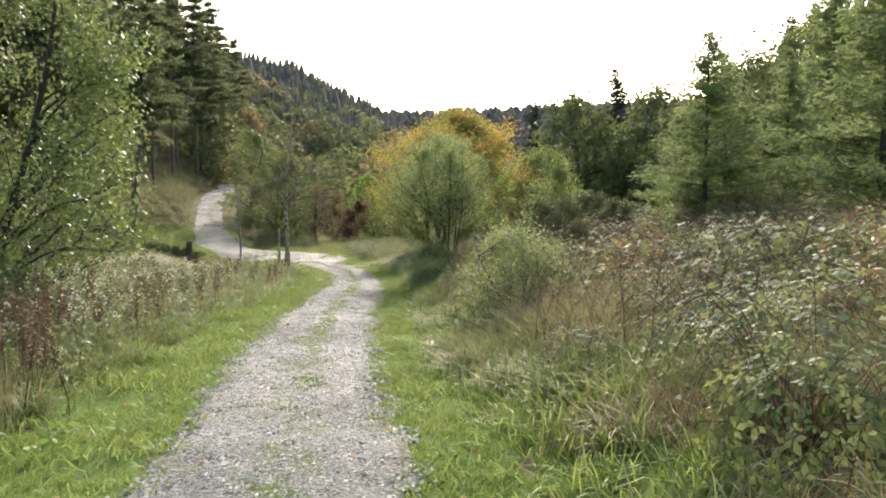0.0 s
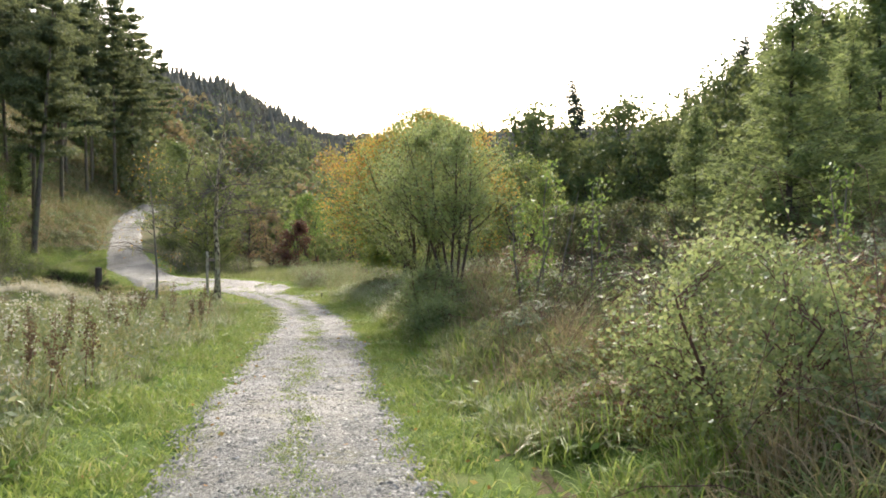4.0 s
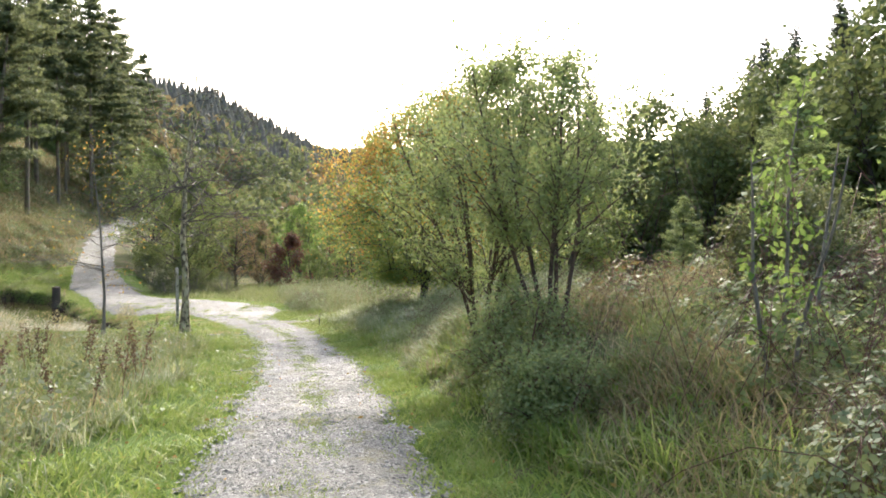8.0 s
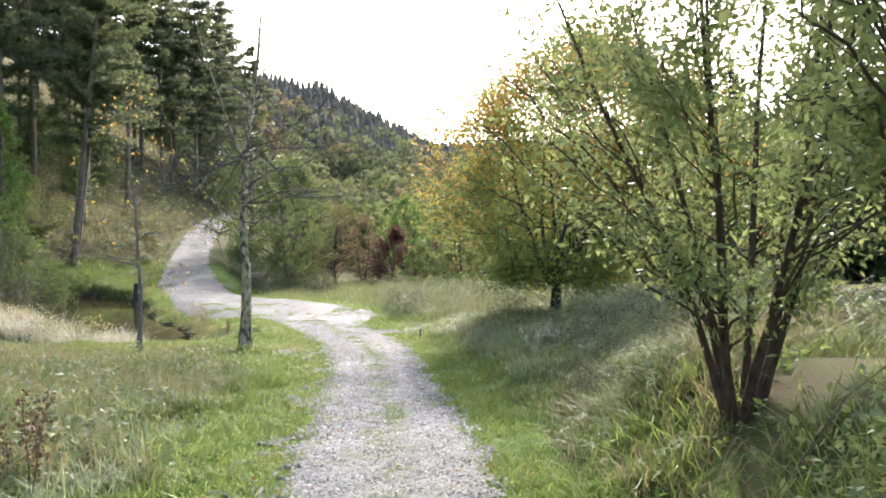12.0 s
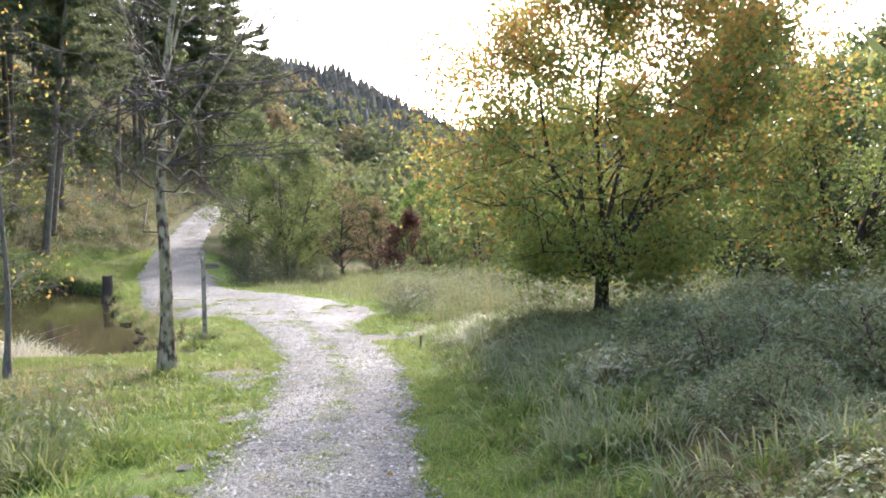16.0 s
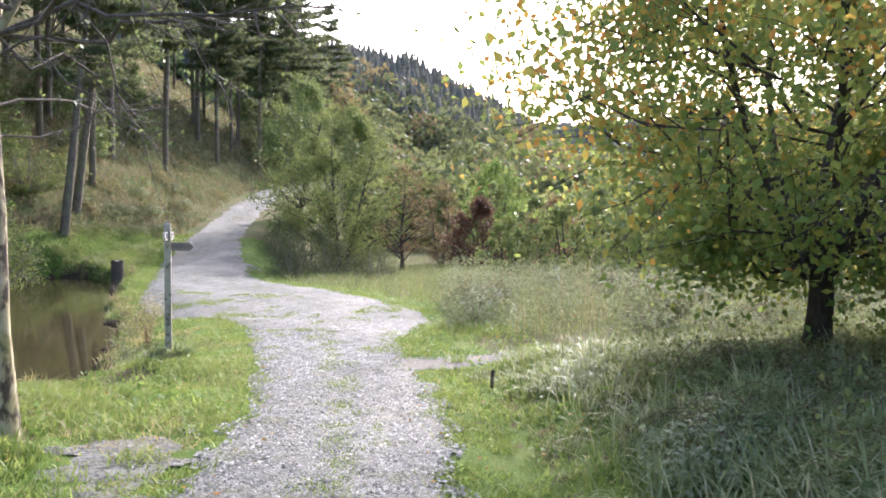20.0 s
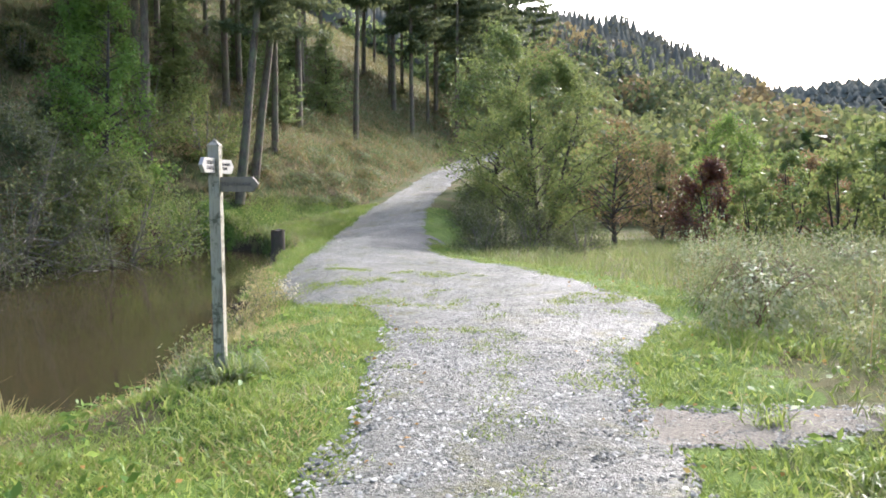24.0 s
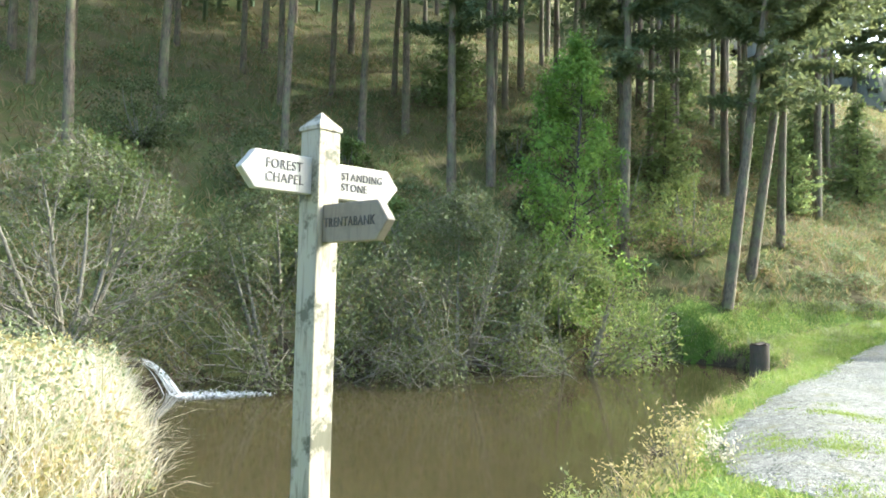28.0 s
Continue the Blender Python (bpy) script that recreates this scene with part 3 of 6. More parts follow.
# ---- trees ----
def branch_line(rng, start, direction, length, n=6, up=0.0, wander=0.12):
    pts = [np.array(start, float)]
    d = np.array(direction, float)
    d /= np.linalg.norm(d)
    for _ in range(n - 1):
        d = d + rng.normal(0, wander, 3) + np.array([0, 0, up])
        d /= np.linalg.norm(d)
        pts.append(pts[-1] + d * length / (n - 1))
    return np.array(pts)


def at_line(line, t):
    k = t * (len(line) - 1)
    i = min(int(k), len(line) - 2)
    return line[i] + (line[i + 1] - line[i]) * (k - i), line[min(i + 1, len(line) - 1)] - line[i]


def broadleaf(name, x, y, H, W, leaf, bark, count, size, seed, label, category="tree", stems=1, base_h=0.1, limbs=60, aspect=0.55, radius=0.09, group="", lean=(0, 0), fork=0.0, stemspread=0.35, wide=0.38, hollow=0.45, twigs=4, near=False, weep=0.0, sink=0.03, fuzz=1.0, rise=(0.35, 0.75), slim=0.022, sway=0.055, fine=0.003, shoots=0, wiggle=0.02, outer=None, leaders=(), twig_bark=None):
    """A broadleaved tree or shrub grown to fill a rounded crown: stems, limbs that reach for points in it, twigs and leaves.
    base_h: where the crown begins, of H. wide: the height of its widest part. hollow: 1 keeps the leaves to the outside."""
    rng = np.random.default_rng(seed)
    base = empty(name, x, y, float(height(x, y)) - sink, label, category, group)
    thin, crown = Geo(), Geo()
    lines = []
    r0 = radius / math.sqrt(stems)
    if fork:
        g = Geo()
        tube(g, branch_line(rng, (0, 0, 0), (lean[0], lean[1], 1), fork * 1.15, 5, 0, 0.04), radius * np.array([1.5, 1.1, 1.0, 0.95, 0.9]), 10)
        part("trunk", g, bark, base, smooth=True)
    for s in range(stems):
        a = 2 * np.pi * s / stems + rng.uniform(0, 1)
        out = stemspread * (stems > 1)
        d0 = np.array([math.cos(a) * out + lean[0], math.sin(a) * out + lean[1], 1.0])
        p0 = np.array([0.09 * math.cos(a) * (stems > 1), 0.09 * math.sin(a) * (stems > 1), fork])
        tr = branch_line(rng, p0, d0, (H - fork) * rng.uniform(0.8, 0.98), 10, 0.05 if stems > 1 else 0.03, sway)
        rr = r0 * (1 - np.linspace(0, 1, 10)) ** 0.8 + 0.005
        rr[0] *= 1.6 if not fork else 1.0
        g = Geo()
        tube(g, tr, rr, 8)
        part("trunk" if stems == 1 else "stem", g, bark, base, smooth=True)
        lines.append(tr)
    for t0, dx, dy, ln in leaders:
        p, td = at_line(lines[0], t0)
        tr = branch_line(rng, p, (dx, dy, 1.0), ln, 8, 0.04, sway)
        g = Geo()
        tube(g, tr, np.linspace(r0 * (1 - t0) * 0.62, 0.004, 8), 7)
        part("stem", g, bark, base, smooth=True)
        lines.append(tr)
    tips = []
    for k in range(limbs):
        u = (k + rng.uniform(0, 1)) / limbs
        prof = (math.sin(0.5 * math.pi * min(1, u / wide)) if u < wide else math.cos(0.5 * math.pi * (u - wide) / (1 - wide)) ** 0.75)
        rad = W * 0.5 * (0.35 * (u < wide) * (1 - u / wide) + prof) * (hollow + (1 - hollow) * math.sqrt(rng.uniform()))  * rng.uniform(0.8, 1.08)
        a = rng.uniform(0, 2 * np.pi)
        zz = H * (base_h + (0.99 - base_h) * u)
        goal = np.array([rad * math.cos(a) + lean[0] * zz, rad * math.sin(a) + lean[1] * zz, zz])
        tr = min(lines, key=lambda t: np.linalg.norm(t[-1, :2] - goal[:2]) + rng.uniform(0, 0.6 * W / max(1, stems)))
        want = max(tr[0, 2] + 0.1, goal[2] - rad * rng.uniform(*rise))
        t = float(np.interp(want, tr[:, 2], np.linspace(0, 1, len(tr))))
        p, td = at_line(tr, min(t, 0.97))
        m = (p + goal) / 2 + np.array([0, 0, (0.1 - weep) * rad]) + rng.normal(0, 0.05 * (rad + 0.2), 3)
        s = np.linspace(0, 1, 7)[:, None]
        lim = (1 - s) ** 2 * p + 2 * s * (1 - s) * m + s * s * goal
        lim[1:-1] += rng.normal(0, wiggle * (rad + 0.3), (5, 3))
        ln = np.linalg.norm(goal - p)
        rl = max(0.005, min(r0 * (1 - t) * 0.6, slim * ln))
        if near and rl > 0.009:
            g = Geo()
            tube(g, lim, np.linspace(rl, 0.004, 7), 6)
            part("limb", g, twig_bark or bark, base, smooth=True)
        else:
            tube(thin, lim, np.linspace(rl, 0.003, 7), 4)
        tips.append(lim[3:])
        for _ in range(twigs):
            q, ld = at_line(lim, rng.uniform(0.35, 1.0))
            dt = ld / (np.linalg.norm(ld) + 1e-9) + rng.normal(0, 0.55, 3) - np.array([0, 0, weep])
            tw = branch_line(rng, q, dt, max(0.15, ln * rng.uniform(0.18, 0.4)), 4, 0.03 - 0.25 * weep, 0.14)
            tube(thin, tw, np.linspace(max(fine, rl * 0.35), fine * 0.6, 4), 3)
            tips.append(tw)
    for tr in lines:
        for _ in range(shoots):
            q, ld = at_line(tr, rng.uniform(0.4, 1.0))
            tw = branch_line(rng, q, ld / (np.linalg.norm(ld) + 1e-9) + rng.normal(0, 0.4, 3), H * rng.uniform(0.1, 0.22), 4, 0.1, 0.08)
            tube(thin, tw, np.linspace(fine * 1.2, fine * 0.5, 4), 3)
            tips += [tw, tw]
    tagged(part("twigwork", thin, twig_bark or bark, base), kind="stuff")
    if count:
        per = max(1, count // len(tips))
        P = []
        for tw in tips:
            t = rng.uniform(0, 1, per) ** 0.7 * (len(tw) - 1)
            i = np.minimum(t.astype(int), len(tw) - 2)
            P.append(tw[i] + (tw[i + 1] - tw[i]) * (t - i)[:, None] + rng.normal(0, (0.05 + 0.02 * W) * fuzz, (per, 3)))
        P = np.concatenate(P)
        P = P[(P[:, 2] > 0.05 - 2 * weep) & (np.hypot(P[:, 0] - lean[0] * P[:, 2], P[:, 1] - lean[1] * P[:, 2]) < 0.54 * W + 0.05)]
        if outer:
            far = np.hypot(P[:, 0] - lean[0] * P[:, 2], P[:, 1]) / (0.5 * W) * 0.6 + P[:, 2] / H * 0.8 + rng.normal(0, 0.2, len(P)) + 0.25 * wob(P[:, 0], P[:, 1] + P[:, 2], 2.2)
            turned = Geo()
            leaves(turned, rng, P[far > 0.82], size, aspect)
            part("turned_crown", turned, outer, base, "turned outer leaves")
            P = P[far <= 0.82]
        leaves(crown, rng, P, size, aspect)
        part("crown", crown, leaf, base)
    return base


def conifer(name, x, y, H, W, leaf, bark, count, seed, label, clear=0.05, radius=0.16, droop=0.25, needle=0.3, whorl=0.35, group="", z=None, aspect=0.22, ragged=0.25, flat=0.6, taper=0.85):
    """A conifer: straight stem, whorls of branches, needle sprays along them."""
    rng = np.random.default_rng(seed)
    base = empty(name, x, y, float(height(x, y)) - 0.05 if z is None else z, label, "tree", group)
    wood, crown, arms = Geo(), Geo(), Geo()
    tr = branch_line(rng, (0, 0, 0), (0, 0, 1), H, 8, 0.05, 0.012)
    tube(wood, tr, radius * np.linspace(1, 0.06, 8) ** 0.9, 8)
    lines, wts = [], []
    h = clear * H
    while h < H * 0.985:
        f = (h / H - clear) / (1 - clear)
        ln = W * 0.5 * (1 - f) ** taper * (0.75 + 0.25 * min(1, f * 5)) + 0.06
        for k in range(int(rng.integers(4, 7))):
            a = rng.uniform(0, 2 * np.pi)
            l2 = ln * rng.uniform(1 - ragged * 1.6, 1 + ragged * 0.5)
            p, _ = at_line(tr, min(0.999, h / H))
            li = branch_line(rng, p, (math.cos(a), math.sin(a), 0.25 - droop), l2, 4, droop * 0.25, 0.06)
            tube(arms, li, np.linspace(max(0.006, radius * 0.16 * (1 - f)), 0.004, 4), 3)
            lines.append(li)
            wts.append(l2)
        h += whorl * rng.uniform(0.7, 1.2) * (H / 12)
    wts = np.array(wts) / sum(wts)
    P = []
    for li, w in zip(lines, wts):
        n = max(2, int(count * w))
        t = rng.uniform(0.12, 1, n) * (len(li) - 1)
        i = np.minimum(t.astype(int), len(li) - 2)
        q = li[i] + (li[i + 1] - li[i]) * (t - i)[:, None]
        q += rng.normal(0, 1, (n, 3)) * np.array([0.05, 0.05, 0.03]) * W * 0.45 * (0.4 + 0.6 * (t / (len(li) - 1)))[:, None]
        P.append(q)
    leaves(crown, rng, np.concatenate(P), needle, aspect, 0.25, flat)
    part("trunk", wood, bark, base, smooth=True)
    tagged(part("twigwork", arms, bark, base), kind="stuff")
    part("crown", crown, leaf, base)
    return base


TILT = Matrix.Rotation(radians(8), 4, Vector((-0.839, 0.544, 0)))


def moved(ob, x, y, s=1.0, rz=0.0, label="", sz=None, tilt=None):
    c = copy_thing(ob, Matrix.Translation((x, y, float(height(x, y)) - 0.05)) @ (tilt or Matrix()) @ Matrix.Rotation(radians(rz), 4, "Z") @ Matrix.Diagonal((s, s, sz or s, 1)))
    if label:
        tagged(c, label)
    return c


# beside the walk
broadleaf("birch_tree", -2.1, -26.7, 7.2, 6.4, G["birch"], B["dark"], 56000, 0.085, 11, "young birch thick with small green leaves beside the meadow", stems=3, base_h=0.0, limbs=120, radius=0.13, wide=0.3)
broadleaf("willow_bush", 6.2, -15.9, 4.0, 3.5, G["willow"], B["willow"], 18500, 0.066, 12, "many-stemmed green willow bush beside the path", "bush", stems=9, base_h=0.2, limbs=120, aspect=0.42, radius=0.075, stemspread=0.24, wide=0.5, near=True, lean=(0.02, 0.0), shoots=18, hollow=0.3, sink=0.0, fuzz=0.75)
broadleaf("willow_bush", 6.35, -18.3, 3.4, 3.0, G["willow"], B["willow"], 14000, 0.066, 13, "leaning green willow on the bank above the path", "bush", stems=5, base_h=0.34, limbs=100, aspect=0.42, radius=0.06, stemspread=0.26, wide=0.6, near=True, shoots=18, hollow=0.3, lean=(-0.06, 0.08), fuzz=0.75)
broadleaf("turning_tree", 7.9, -2.6, 6.9, 8.8, G["turning_green"], B["dark"], 84000, 0.089, 14, "broad low-branched tree turning yellow and orange", stems=7, fork=0.8, base_h=0.125, limbs=140, radius=0.125, twigs=8, aspect=0.62, stemspread=0.62, wide=0.42, near=True, hollow=0.5, sway=0.09, rise=(0.05, 0.4), fuzz=1.0, shoots=15, wiggle=0.05, slim=0.016, lean=(0.1, 0.0), outer=G["yellow"])
broadleaf("green_tree", 13.2, -1.4, 4.9, 5.2, G["birch"], B["dark"], 24000, 0.09, 24, "smaller green tree behind the broad turning one", stems=4, fork=0.7, base_h=0.08, limbs=90, radius=0.1, twigs=5, aspect=0.62, stemspread=0.45, wide=0.4, hollow=0.42, sway=0.1, outer=G["turning_green"])
broadleaf("alder_tree", 0.8, -5.0, 8.3, 5.4, G["birch"], B["alder"], 220, 0.05, 15, "bare lichened alder with fine drooping twigs beside the path", base_h=0.27, limbs=84, radius=0.1, twigs=14, lean=(0.11, 0.0), wide=0.26, hollow=0.5, near=True, weep=0.03, rise=(0.05, 0.45), slim=0.0085, sway=0.05, fine=0.0032, wiggle=0.04, twig_bark=B["alder_twig"], leaders=((0.38, 0.55, 0.1, 3.6), (0.5, -0.5, -0.1, 3.2), (0.56, 0.2, 0.4, 3.0)))
broadleaf("birch_sapling", -1.1, -5.8, 5.4, 3.8, G["yellow"], B["twig"], 330, 0.065, 16, "thin nearly leafless sapling with a few yellow leaves", base_h=0.22, limbs=44, radius=0.04, twigs=9, near=True, rise=(-0.1, 0.35), slim=0.009, sway=0.04, wide=0.3, fine=0.0036)
broadleaf("green_tree", -2.2, 25.2, 8.0, 6.9, G["green"], B["dark"], 26000, 0.12, 17, "round green tree at the bend of the rising path", stems=3, base_h=0.05, limbs=90, radius=0.17, wide=0.35)
broadleaf("green_tree", -5.4, 29.5, 9.0, 5.6, G["birch"], B["dark"], 13000, 0.14, 18, "pale green birch behind the bend of the path", base_h=0.1, limbs=70, radius=0.12)
broadleaf("russet_tree", 0.5, 27.0, 5.4, 4.4, G["red"], B["dark"], 3400, 0.085, 19, "small thin russet tree in the rough meadow", base_h=0.2, limbs=60, radius=0.09)
broadleaf("maroon_bush", 4.4, 32.0, 4.0, 4.6, G["maroon"], B["dark"], 9000, 0.15, 20, "dense dark red bush in the rough meadow", "bush", stems=5, base_h=0.0, limbs=70, radius=0.1, hollow=0.15)
broadleaf("pale_green_bush", 5.4, 37.0, 6.4, 5.0, G["fresh"], B["dark"], 9000, 0.15, 21, "light green bushy tree beyond the meadow", stems=3, base_h=0.06, limbs=60, radius=0.1)
broadleaf("russet_bush", 8.3, 31.0, 4.0, 5.0, G["red"], B["dark"], 8000, 0.12, 22, "low russet bush beyond the meadow", "bush", stems=4, base_h=0.03, limbs=50, radius=0.1)
broadleaf("russet_bush", 2.0, 35.0, 5.0, 4.5, G["farorange"], B["dark"], 3800, 0.12, 23, "thin orange-leaved tree behind the meadow", stems=2, base_h=0.1, limbs=50, radius=0.08)
# upright leafy shoots among the brambles
for k, (sx, sy, sh) in enumerate(((7.2, -21.4, 2.5), (6.7, -21.9, 1.9), (7.7, -22.0, 2.1), (9.8, -24.5, 2.0))):
    broadleaf("sallow_shoot", sx, sy, sh, 0.5, G["fresh"], B["twig"], 300, 0.07, 60 + k, "upright leafy sallow shoot among brambles", "shrub", stems=2, base_h=0.2, limbs=10, twigs=2, radius=0.02, stemspread=0.12)
# leafy bushes behind the brambles
behind = broadleaf("sallow_shrub", 8.6, -19.2, 1.35, 1.6, G["dull"], B["twig"], 5200, 0.065, 64, "leafy green sallow shrub behind the brambles", "shrub", stems=5, base_h=0.05, limbs=40, radius=0.04, twigs=3, hollow=0.4, group="sallow shrubs behind the brambles", shoots=5)
for sx, sy, ss in ((9.5, -18.4, 1.0), (10.6, -17.2, 1.1), (10.8, -18.9, 0.9), (9.2, -20.6, 0.7)):
    moved(behind, sx, sy, ss, sx * 71 % 360)
# the leafy bushes at the foot of the willows
for k, (sx, sy, sh, sw, sg) in enumerate(((5.85, -18.9, 0.95, 1.6, "sprig"), (5.65, -20.4, 0.55, 1.2, "sprig"), (6.0, -28.2, 1.15, 1.9, "sprig"), (8.6, -12.0, 0.7, 2.4, "herb"), (7.6, -7.2, 0.6, 2.0, "herb"))):
    broadleaf("verge_bush", sx, sy, sh, sw, G[sg], B["cane"], 13000, 0.038, 100 + k, "dense leafy green bush beside the gravel path", "bush", stems=5, base_h=-0.05, limbs=70, radius=0.03, stemspread=0.8, wide=0.35, twigs=4, hollow=0.5, aspect=0.6, weep=0.1, fuzz=1.5)
# grey-green scrub on the shaded bank under the turning tree
low = broadleaf("bank_bush", 7.3, -9.6, 0.7, 2.0, G["herb"], B["cane"], 6000, 0.05, 112, "low grey-green bush in the shaded bank scrub", "bush", stems=6, base_h=-0.05, limbs=60, radius=0.014, stemspread=0.6, wide=0.35, twigs=3, hollow=0.5, aspect=0.4, group="bushes on the shaded bank")
for sx, sy, ss, sr in ((8.4, -10.4, 1.1, 40), (6.9, -11.4, 0.7, 110), (8.0, -8.3, 0.9, 200), (9.6, -9.4, 1.2, 260), (9.4, -11.8, 1.0, 320), (7.9, -12.6, 0.8, 75), (9.0, -6.8, 1.1, 150), (10.8, -8.0, 1.2, 20)):
    moved(low, sx, sy, ss, sr)
# round the pond
broadleaf("sallow_bush", -13.2, 5.0, 4.9, 7.2, G["dull"], B["twig"], 26000, 0.08, 70, "grey-green sallow hanging low over the pond", "bush", stems=6, base_h=0.0, limbs=120, radius=0.16, weep=0.35, wide=0.3, hollow=0.6, group="sallows round the pond", stemspread=0.5, twigs=10, fine=0.006)
broadleaf("sallow_bush", -12.6, 9.0, 4.9, 7.0, G["dull"], B["twig"], 26000, 0.08, 71, "dense sallow with bare twigs trailing over the pond", "bush", stems=6, base_h=-0.05, limbs=130, radius=0.16, weep=0.4, wide=0.3, hollow=0.6, group="sallows round the pond", stemspread=0.5, twigs=10, fine=0.006)
broadleaf("sallow_bush", -12.2, 12.4, 4.0, 5.6, G["green"], B["twig"], 22000, 0.085, 72, "dark green sallow leaning over the pond", "bush", stems=5, base_h=-0.05, limbs=110, radius=0.14, weep=0.35, wide=0.3, group="sallows round the pond", stemspread=0.5, twigs=10, fine=0.006)
broadleaf("bare_sallow_bush", -11.6, 0.6, 3.9, 5.2, G["dull"], B["twig"], 9000, 0.08, 73, "grey nearly bare sallow beside the inflow", "bush", stems=6, base_h=0.02, limbs=120, radius=0.13, weep=0.15, wide=0.4, stemspread=0.5, twigs=12, fine=0.006)
broadleaf("green_sapling", -13.3, 13.3, 8.4, 3.8, G["fresh"], B["dark"], 14000, 0.13, 74, "bright green young tree on the pond bank", base_h=0.02, limbs=80, radius=0.09, wide=0.25)
for k, (sx, sy, sh, sw) in enumerate(((-17, 9.5, 1.6, 2.6), (-16.5, 14.5, 1.8, 2.6), (-18.5, 2.0, 2.0, 3.2), (-15.5, -2.5, 3.4, 5.0), (-13.5, -7.0, 4.0, 5.5), (-19, 20, 3.2, 4.0))):
    broadleaf("understorey_bush", sx, sy, sh, sw, G["dull" if k % 2 else "green"], B["twig"], 3400, 0.15, 80 + k, "leafy understorey bush on the wooded slope", "bush", stems=4, base_h=0.02, limbs=36, radius=0.09, group="understorey bushes", twigs=2)
under = {ob.name: ob for ob in scene.objects if ob.name.startswith("understorey_bush")}
under = [under[n] for n in sorted(under)]
urng = np.random.default_rng(77)
for k, (sx, sy) in enumerate(((-16.2, 6.0), (-17.6, 12.2), (-18.4, -1.5), (-19.6, 6.4), (-15.6, 17.4), (-17.0, -6.0), (-21.6, 10.4), (-20.8, 17.2), (-16.0, 3.2), (-22.4, 3.6), (-14.4, 19.8), (-24.0, -4.0))):
    c = copy_thing(under[k % len(under)], Matrix.Translation((sx, sy, float(height(sx, sy)) - 0.1)) @ Matrix.Rotation(float(urng.uniform(0, 6)), 4, "Z") @ Matrix.Scale(float(urng.uniform(0.6, 0.95)), 4))
# low heath beside the rising path
for k, (sx, sy, sh, sw) in enumerate(((-2.6, 17.5, 1.5, 2.4), (-3.6, 20.0, 1.7, 2.6), (-1.6, 19.8, 1.6, 2.6), (-4.4, 23.0, 1.9, 2.6), (0.4, 18.5, 1.2, 2.4), (-3.0, 22.3, 2.0, 2.4))):
    broadleaf("heath_bush", sx, sy, sh, sw, G["dull"], B["twig"], 3600, 0.06, 90 + k, "low grey-green bush beside the rising path", "bush", stems=4, base_h=0.0, limbs=40, radius=0.05, group="low bushes by the rising path", twigs=3)
lar = conifer("larch_tree", 13.5, -18.5, 5.7, 4.6, G["larch"], B["dark"], 16000, 30, "feathery green larch on the bank above the brambles", 0.03, 0.08, 0.12, 0.142, 0.36, "larches on the bank", aspect=0.3)
for lx, ly, ls in ((15.4, -16.0, 1.0), (17.0, -21.0, 1.3), (18.6, -14.0, 1.05), (20.5, -18.5, 1.6), (22.5, -11.0, 1.8), (24.5, -16.5, 1.6), (21.0, -24.0, 1.3), (27.0, -8.0, 1.7), (29.5, -14.0, 1.7), (17.5, -8.0, 1.0)):
    moved(lar, lx, ly, ls, lx * 53 % 360)
moved(lar, 12.0, -11.5, 0.42, 30, "small young larch among the brambles")
spr = conifer("spruce_tree", 30.4, 35.0, 17.2, 7.6, G["spruce"], B["dark"], 9500, 31, "tall dark spruce on the far side of the valley", 0.02, 0.2, 0.3, 0.6, 0.3, "dark spruces across the valley")
moved(spr, 26.6, 36.5, 0.85, 90)
moved(spr, 30.8, 72.0, 1.0, 140)
for sx, sy, ss in ((52.6, 38.2, 1.0), (55, 46.4, 1.05), (60, 40, 1.1), (47, 44, 0.8), (66, 47, 1.1), (62, 58, 1.0), (40, 78, 0.8)):
    moved(spr, sx, sy, ss, sx * 37 % 360)

# pine wood on the slope
fine_pine = conifer("pine_tree", -12.2, 18.7, 17.5, 7.8, G["pine"], B["pine"], 15000, 40, "leaning pine with ragged low branches at the foot of the slope", 0.36, 0.19, 0.1, 0.24, 0.6, "pines on the wooded slope", ragged=0.5, aspect=0.34, flat=0.4, taper=0.55)
fine_pine.matrix_basis = fine_pine.matrix_basis @ TILT
pin = conifer("pine_tree", -24.4, 14.3, 17.5, 6.4, G["pine"], B["pine"], 4400, 42, "tall pine with a bare lower trunk on the slope", 0.44, 0.18, 0.1, 0.46, 0.75, "pines on the wooded slope", ragged=0.5, aspect=0.36, flat=0.4, taper=0.5)
pin2 = conifer("pine_tree", -29.7, 9.1, 19.0, 5.0, G["pine"], B["pine"], 3000, 41, "tall slender pine with a high crown on the slope", 0.52, 0.15, 0.1, 0.46, 0.8, "pines on the wooded slope", ragged=0.5, aspect=0.36, flat=0.4, taper=0.5)
edge_pine = conifer("pine_tree", -14.2, 52.0, 21.0, 7.6, G["pine"], B["pine"], 10500, 45, "tall conifer with drooping branches above the bend of the path", 0.3, 0.19, 0.3, 0.41, 0.55, "pines on the wooded slope", ragged=0.5, aspect=0.32, flat=0.4, taper=0.55)
prng = np.random.default_rng(5)
moved(fine_pine, -12.8, 20.7, 0.97, 70, "leaning pine beside another at the foot of the slope", None, TILT)
front = [(-20.4, -1.8), (-14.9, 17.1), (-13.6, 23.6), (-19.8, 13.6), (-20.3, 1.4), (-17.2, 19.4), (-16.8, 24.8), (-19.9, 15.4), (-23.8, 12.0), (-15.4, 29.0), (-14.6, 34.0)]
